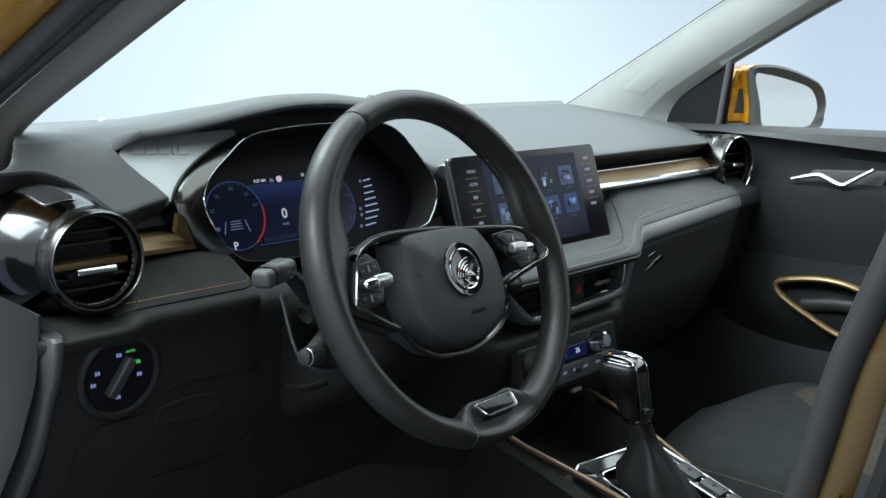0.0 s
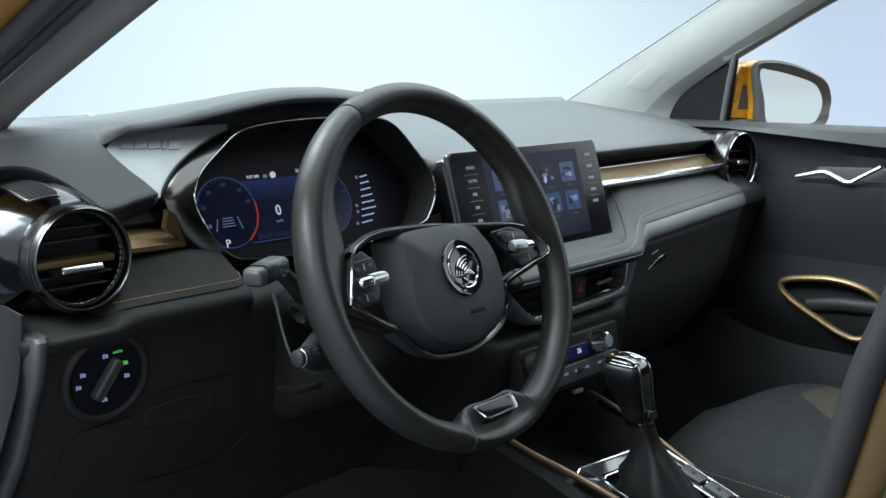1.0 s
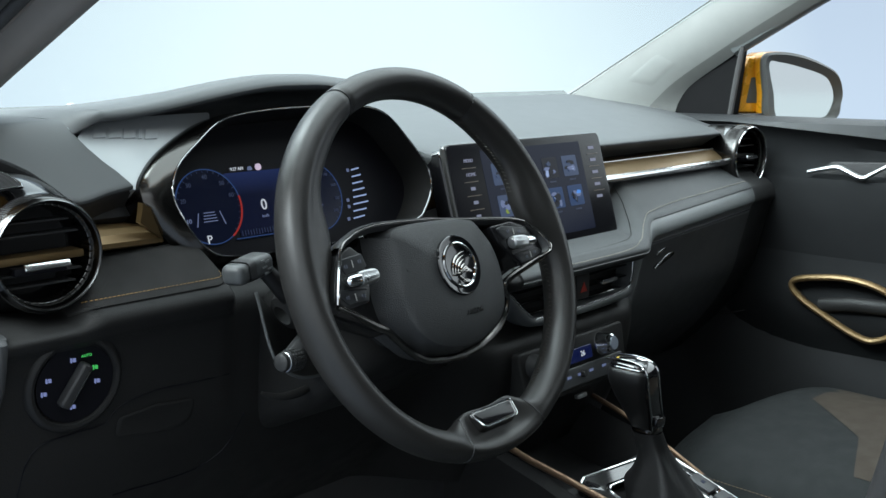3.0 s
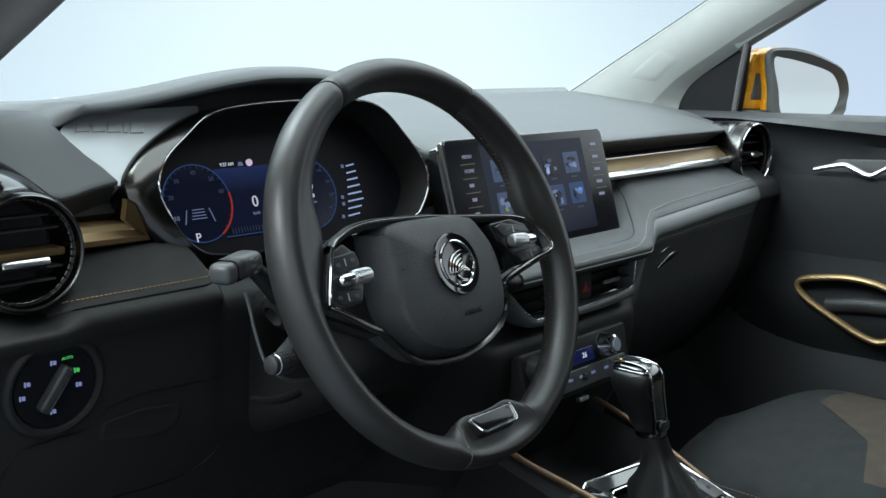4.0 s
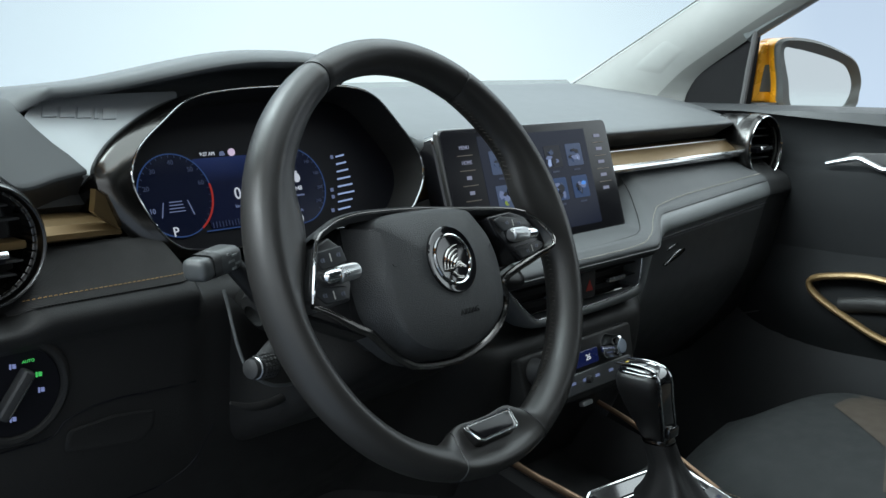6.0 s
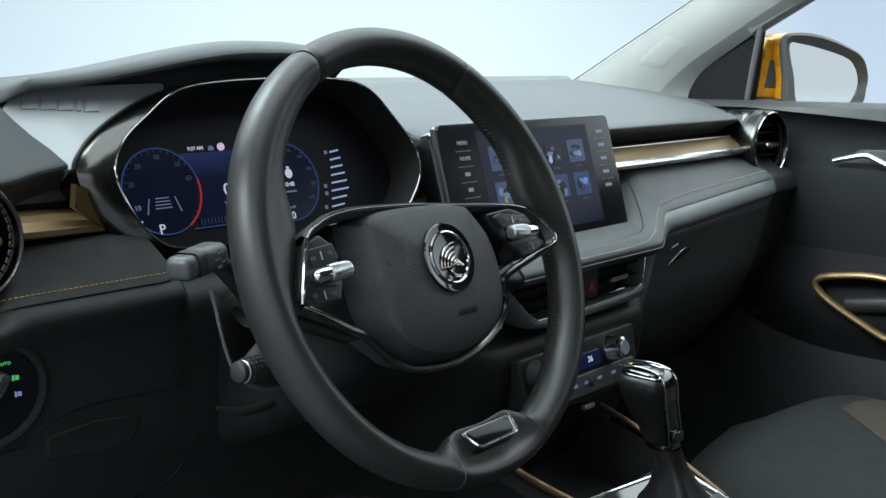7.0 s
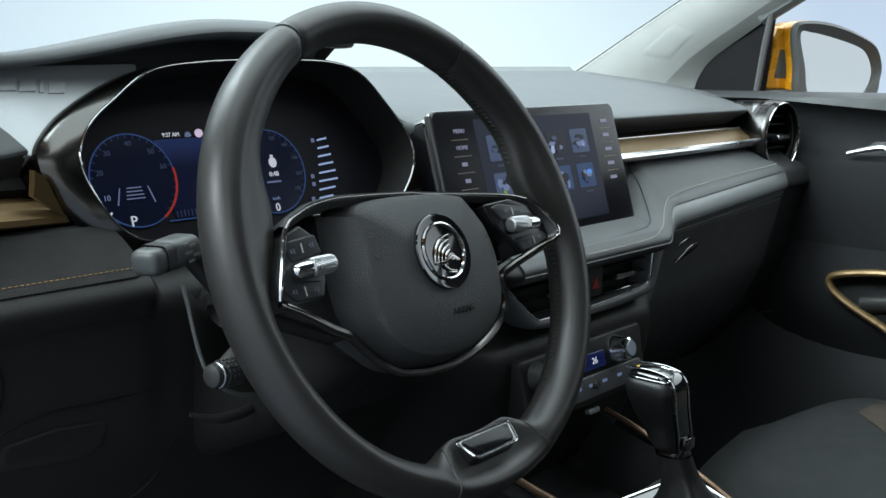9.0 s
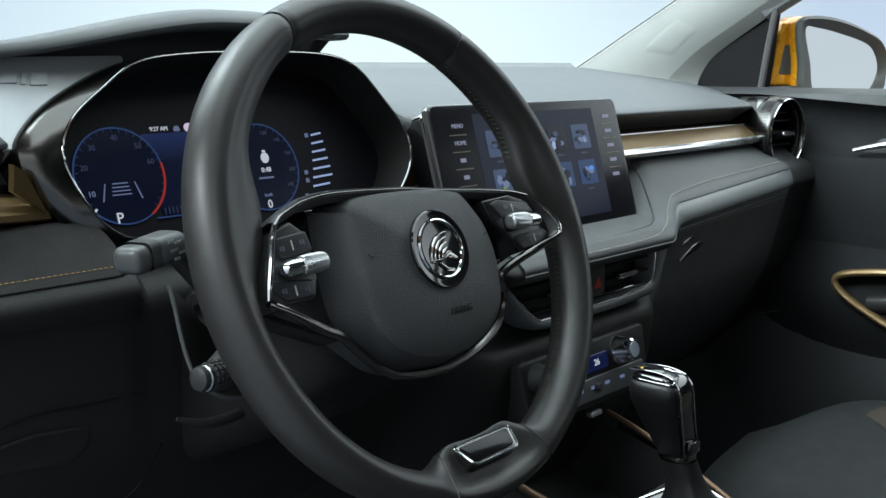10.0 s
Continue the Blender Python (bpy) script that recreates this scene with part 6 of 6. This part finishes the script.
# ---- pillars and body shell ----
def build_right_pillar():
    t = thing("pillar_right", (.66, .5, 1.03), "light grey passenger windscreen pillar trim", "pillar", kind="structure")
    inner = curve_points([(.60, .640, 1.034), (.622, .570, 1.056), (.637, .453, 1.126), (.644, .332, 1.197), (.646, .211, 1.267), (.636, .03, 1.36)], 8)
    outer = curve_points([(.665, .345, 1.030), (.668, .338, 1.055), (.668, .315, 1.085), (.666, .255, 1.125), (.662, .180, 1.170), (.655, .015, 1.262), ], 8)
    rows, seal = [], []
    for a, b in zip(inner, outer):
        m = a.lerp(b, .5) + Vector((-.030, -.012, 0))
        rows.append([a + Vector((.02, .02, .0)), a] + [((1 - u) ** 2) * a + 2 * u * (1 - u) * m + u * u * b for u in span(.12, .80, 9)])
        seal.append([((1 - u) ** 2) * a + 2 * u * (1 - u) * m + u * u * b for u in (.80, .86, .93, 1.0)] + [b + Vector((.03, .012, .012))])
    part("trim", bridge(bmesh.new(), rows, closed=False), PILLAR, t, "light grey woven trim")
    # one grey covers the door seal and the shade on the trim's turned-away edge
    part("seal_shade_band", bridge(bmesh.new(), seal, closed=False), SEALSHADE, t, "mid grey band for the door seal and the trim's shaded turn")
    def face(i, u):
        a, b = inner[i], outer[i]
        m = a.lerp(b, .5) + Vector((-.030, -.012, 0))
        return (1 - u) ** 2 * a + 2 * u * (1 - u) * m + u * u * b
    rows = []
    for i in range(13, 21):
        a, b, c = face(i, .30), face(i, .50), face(i + 1, .50)
        nrm = (b - a).cross(c - b).normalized()
        nrm = nrm if nrm.x < 0 else -nrm
        k = .0010 if 13 < i < 20 else -.001
        rows.append([face(i, u - (i - 13) * .014) + nrm * (k if .31 < u < .67 else -.001) for u in span(.30, .68, 9)])
    part("moulded_label", bridge(bmesh.new(), rows, closed=False), PILLAR, t, "moulded plate")
    part("glass_edge", tube([p + Vector((-.002, .012, -.003)) for p in inner], .0014, 6), FRAMEGREY, t, "black glass edge")
    s = thing("mirror_triangle", (.66, .25, 1.03), "black triangular cover at the door mirror", "trim", kind="structure")
    o = [(.40, 1.020), (.38, 1.070), (.33, 1.130), (.270, 1.165), (.208, 1.196), (.226, 1.025)]
    part("cover", bridge(bmesh.new(), [[Vector((x, y, z)) for y, z in o] for x in (.685, .669)], cap=True), POSTBLACK, s, "black triangular cover")
    part("window_post", tube([(.664, .211, 1.160), (.664, .221, 1.10), (.664, .231, 1.026)], .0055, 8), RUBBER, s, "black window post")
    # door frame above the window
    f = thing("window_frame_right", (.66, 0, 1.2), "grey passenger window frame", "window frame", kind="structure")
    part("rail", tube(curve_points([(.672, .232, 1.152), (.672, .20, 1.172), (.668, .015, 1.272), (.655, -.15, 1.335), (.645, -.5, 1.36), (.645, -1.0, 1.34)], 8), .016, 10), FRAMEGREY, f)


def build_left_pillar():
    t = thing("pillar_left", (-.66, .4, 1.05), "driver windscreen pillar with trim, seal and painted rail", "pillar", kind="structure")
    path = curve_points([(0, .47, .94), (0, .435, 1.00), (0, .392, 1.052), (0, .342, 1.085), (0, .19, 1.1455), (0, .043, 1.202), (0, -.12, 1.262), (0, -.30, 1.32)], 6)
    nrm = Vector((0, .375, .927))
    def sweep(pts, floor=0):
        return bridge(bmesh.new(), [[p + Vector((x, 0, 0)) + nrm * h for x, h in pts] for p in path if p.z > floor], closed=False)
    part("trim", sweep([(-.640, .035), (-.648, .004), (-.655, .0), (-.661, .0005), (-.667, .003), (-.670, .0075), (-.676, .013), (-.684, .017), (-.685, .03)]), PILLARDARK, t, "grey pillar trim with a raised ridge")
    part("seal", tube([p + Vector((-.6935, 0, 0)) + nrm * .020 for p in path], .0065, 12), RUBBER, t, "black inner seal")
    part("seal", tube([p + Vector((-.7115, 0, 0)) + nrm * .0255 for p in path], .0120, 14), RUBBERGREY, t, "thick grey rubber seal")
    part("painted_rail", sweep([(-.705, .05), (-.720, .032), (-.730, .030), (-.760, .034), (-.800, .044), (-.850, .066), (-.86, .12), (-.80, .22), (-.66, .26)], 1.10), PAINT, t, "golden yellow painted rail")


SEALSHADE = material("seal_and_shaded_trim", (0.105, 0.108, 0.103), 0.7, grain=0.2)
PILLARDARK = material("shaded_grey_trim", (0.21, 0.19, 0.172), 0.6, grain=0.2)
POSTBLACK = material("matt_black_post", (0.010, 0.010, 0.0105), 0.9, spec=0.05, vary=0.05)
RUBBERDARK = material("dark_rubber", (0.015, 0.0148, 0.0152), 0.55, grain=0.15, spec=0.25)
# darker copy of the yellow paint; the flange's shade is put into the colour
PAINTSHADE = material("shaded_yellow_paint", (0.045, 0.026, 0.006), 0.4, metal=0.2)
RUBBERGREY = material("grey_rubber", (0.036, 0.036, 0.038), 0.5, grain=0.15)
build_right_pillar()
build_left_pillar()


def build_rear_pillar():
    t = thing("pillar_rear", (-.70, -.5, .5), "door pillar with rubber seal and yellow paint", "pillar", kind="structure")
    path = curve_points([(-.700, -.390, .45), (-.700, -.455, .70), (-.700, -.517, .932), (-.700, -.534, 1.004), (-.700, -.544, 1.035), (-.700, -.558, 1.075), (-.69, -.60, 1.20), (-.67, -.66, 1.34)], 8)
    strip = lambda pts, top=9: bridge(bmesh.new(), [[p + Vector((x, y, 0)) for x, y in pts] for p in path if p.z < top], closed=False)
    part("seal", tube([p + Vector((0, -.0085, 0)) for p in path], .0080, 16), RUBBERDARK, t, "thick grey rubber seal")
    part("flange", strip([(.03, -.008), (.0, -.014), (-.004, -.020), (-.004, -.029), (-.002, -.032)]), PAINTSHADE, t, "yellow flange with its shade put into the paint")
    part("post", strip([(.0, -.036), (-.008, -.038), (-.011, -.044), (-.010, -.050), (-.020, -.10), (.03, -.16)]), POSTBLACK, t, "black door post")
    part("painted_post", strip([(-.003, -.026), (-.012, -.028), (-.016, -.034), (-.018, -.048), (-.022, -.12)], .957), PAINT, t, "golden yellow post")


build_rear_pillar()


FENDERGREY = material("dark_grey_fender_trim", (0.050, 0.0515, 0.054), 0.5, grain=0.3)


def build_jamb():
    line = curve_points([(-.7560, .131, .9310), (-.7573, .130, .9200), (-.7588, .130, .9018), (-.7640, .130, .8726), (-.7737, .130, .8444), (-.7842, .130, .8167), (-.7988, .130, .7878), (-.830, .130, .725), (-.88, .130, .60), (-.93, .130, .45)], 6)
    lift = lambda i, k: k * max(0, 1 - i / 18)
    rows = [[p + Vector((x, y, lift(i, k))) for i, p in enumerate(line)] for x, y, k in ((.006, .060, 0), (.001, .018, 0), (-.001, .004, 0), (-.006, -.002, .002), (-.020, -.002, .013), (-.045, .004, .030), (-.12, .02, .05), (-.16, .06, .05))]
    tagged(part("jamb_left", bridge(bmesh.new(), rows, closed=False), FENDERGREY), "dark grey grained trim of the driver's door opening", "body panel", kind="structure")


build_jamb()


def build_shell():
    def sheet(name, corners, mat, label, category, thick=(0, 0, .02)):
        a = [Vector(c) for c in corners]
        bm = bridge(bmesh.new(), [a, [p + Vector(thick) for p in a]], cap=True)
        return tagged(part(name, bm, mat), label, category, kind="structure")
    sheet("floor", [(-.80, .75, .22), (.72, .75, .22), (.72, -1.6, .22), (-.80, -1.6, .22)], CARPET, "black carpeted car floor", "floor", (0, 0, -.02))
    sheet("firewall", [(-.80, .64, .2), (.72, .64, .2), (.72, .60, 1.03), (-.80, .60, 1.03)], CARPET, "black front bulkhead", "wall", (0, .02, 0))
    sheet("roof", [(-.66, -.16, 1.40), (.64, -.16, 1.40), (.62, -1.6, 1.38), (-.64, -1.6, 1.38)], PILLAR, "light grey roof lining", "roof", (0, 0, .03))
    sheet("roof_skin", [(-.66, -.165, 1.432), (.64, -.165, 1.432), (.62, -1.6, 1.412), (-.64, -1.6, 1.412)], PAINT, "golden yellow roof panel", "body panel", (0, 0, .012))
    sheet("rear_wall", [(-.80, -1.5, .2), (.72, -1.5, .2), (.66, -1.6, 1.40), (-.66, -1.6, 1.40)], CARPET, "dark rear seat area", "wall", (0, -.02, 0))
    sheet("door_outer_right", [(.72, .70, .25), (.72, -1.6, .25), (.71, -1.6, 1.03), (.71, .70, 1.03)], PAINT, "golden yellow passenger door skin", "body panel", (.02, 0, 0))
    sheet("fender_left", [(-.80, .95, .22), (-.80, .215, .22), (-.795, .215, .90), (-.78, .23, 1.00), (-.74, .40, 1.04), (-.74, .95, .98)], FENDERGREY, "dark grey door opening side", "body panel", (-.03, 0, 0))
    sheet("sill_left", [(-.80, .22, .22), (-.80, -.62, .22), (-.80, -.62, .40), (-.80, .22, .40)], RUBBERGREY, "dark grey door sill trim", "body panel", (.06, 0, 0))
    sheet("ground", [(-40, -40, 0), (40, -40, 0), (40, 40, 0), (-40, 40, 0)], STUDIO, "pale grey studio floor", "ground", (0, 0, -.05))
    sheet("rear_quarter_left", [(-.76, -.62, .25), (-.76, -1.6, .25), (-.66, -1.6, 1.40), (-.68, -.68, 1.36)], PAINT, "golden yellow rear body side", "body panel", (.02, 0, 0))


build_shell()

# windscreen and its dark lower band
GLASS = bpy.data.materials.new("clear_glass")
GLASS.use_nodes = True
_n, _l = GLASS.node_tree.nodes, GLASS.node_tree.links
_tr, _gl, _mx = _n.new("ShaderNodeBsdfTransparent"), _n.new("ShaderNodeBsdfGlossy"), _n.new("ShaderNodeMixShader")
_tr.inputs["Color"].default_value = (0.93, 0.97, 0.97, 1)
_gl.inputs["Roughness"].default_value = 0.02
_mx.inputs["Fac"].default_value = 0.03
_l.new(_tr.outputs[0], _mx.inputs[1])
_l.new(_gl.outputs[0], _mx.inputs[2])
_l.new(_mx.outputs[0], _n["Material Output"].inputs["Surface"])
windscreen = thing("windscreen", (-.03, .6, 1.05), "clear windscreen above a black lower band", "windscreen", kind="structure")
rows = []
for v in span(0, 1, 8):
    rows.append([Vector((-.03 + u * (.66 - .05 * v), .665 - .66 * v - .05 * u * u, 1.045 + .325 * v)) for u in span(-1, 1, 16)])
gl = part("pane", bridge(bmesh.new(), rows, closed=False), GLASS, windscreen, "clear glass pane")
gl.visible_shadow = False
band = [[Vector((-.03 + u * .640, .578 - .03 * u * u + h, 1.0605 + h * .8)) for u in span(-1, 1, 24)] for h in (0, .008, .016)]
part("lower_band", bridge(bmesh.new(), band, closed=False), FRAMEGREY, windscreen, "black lower glass band")
part("wiper_tip", block(-.4480, .556, 1.0735, .006, .010, .006, .002), material("pale_plastic", (0.6, 0.62, 0.64), 0.4), windscreen, "small pale clip")
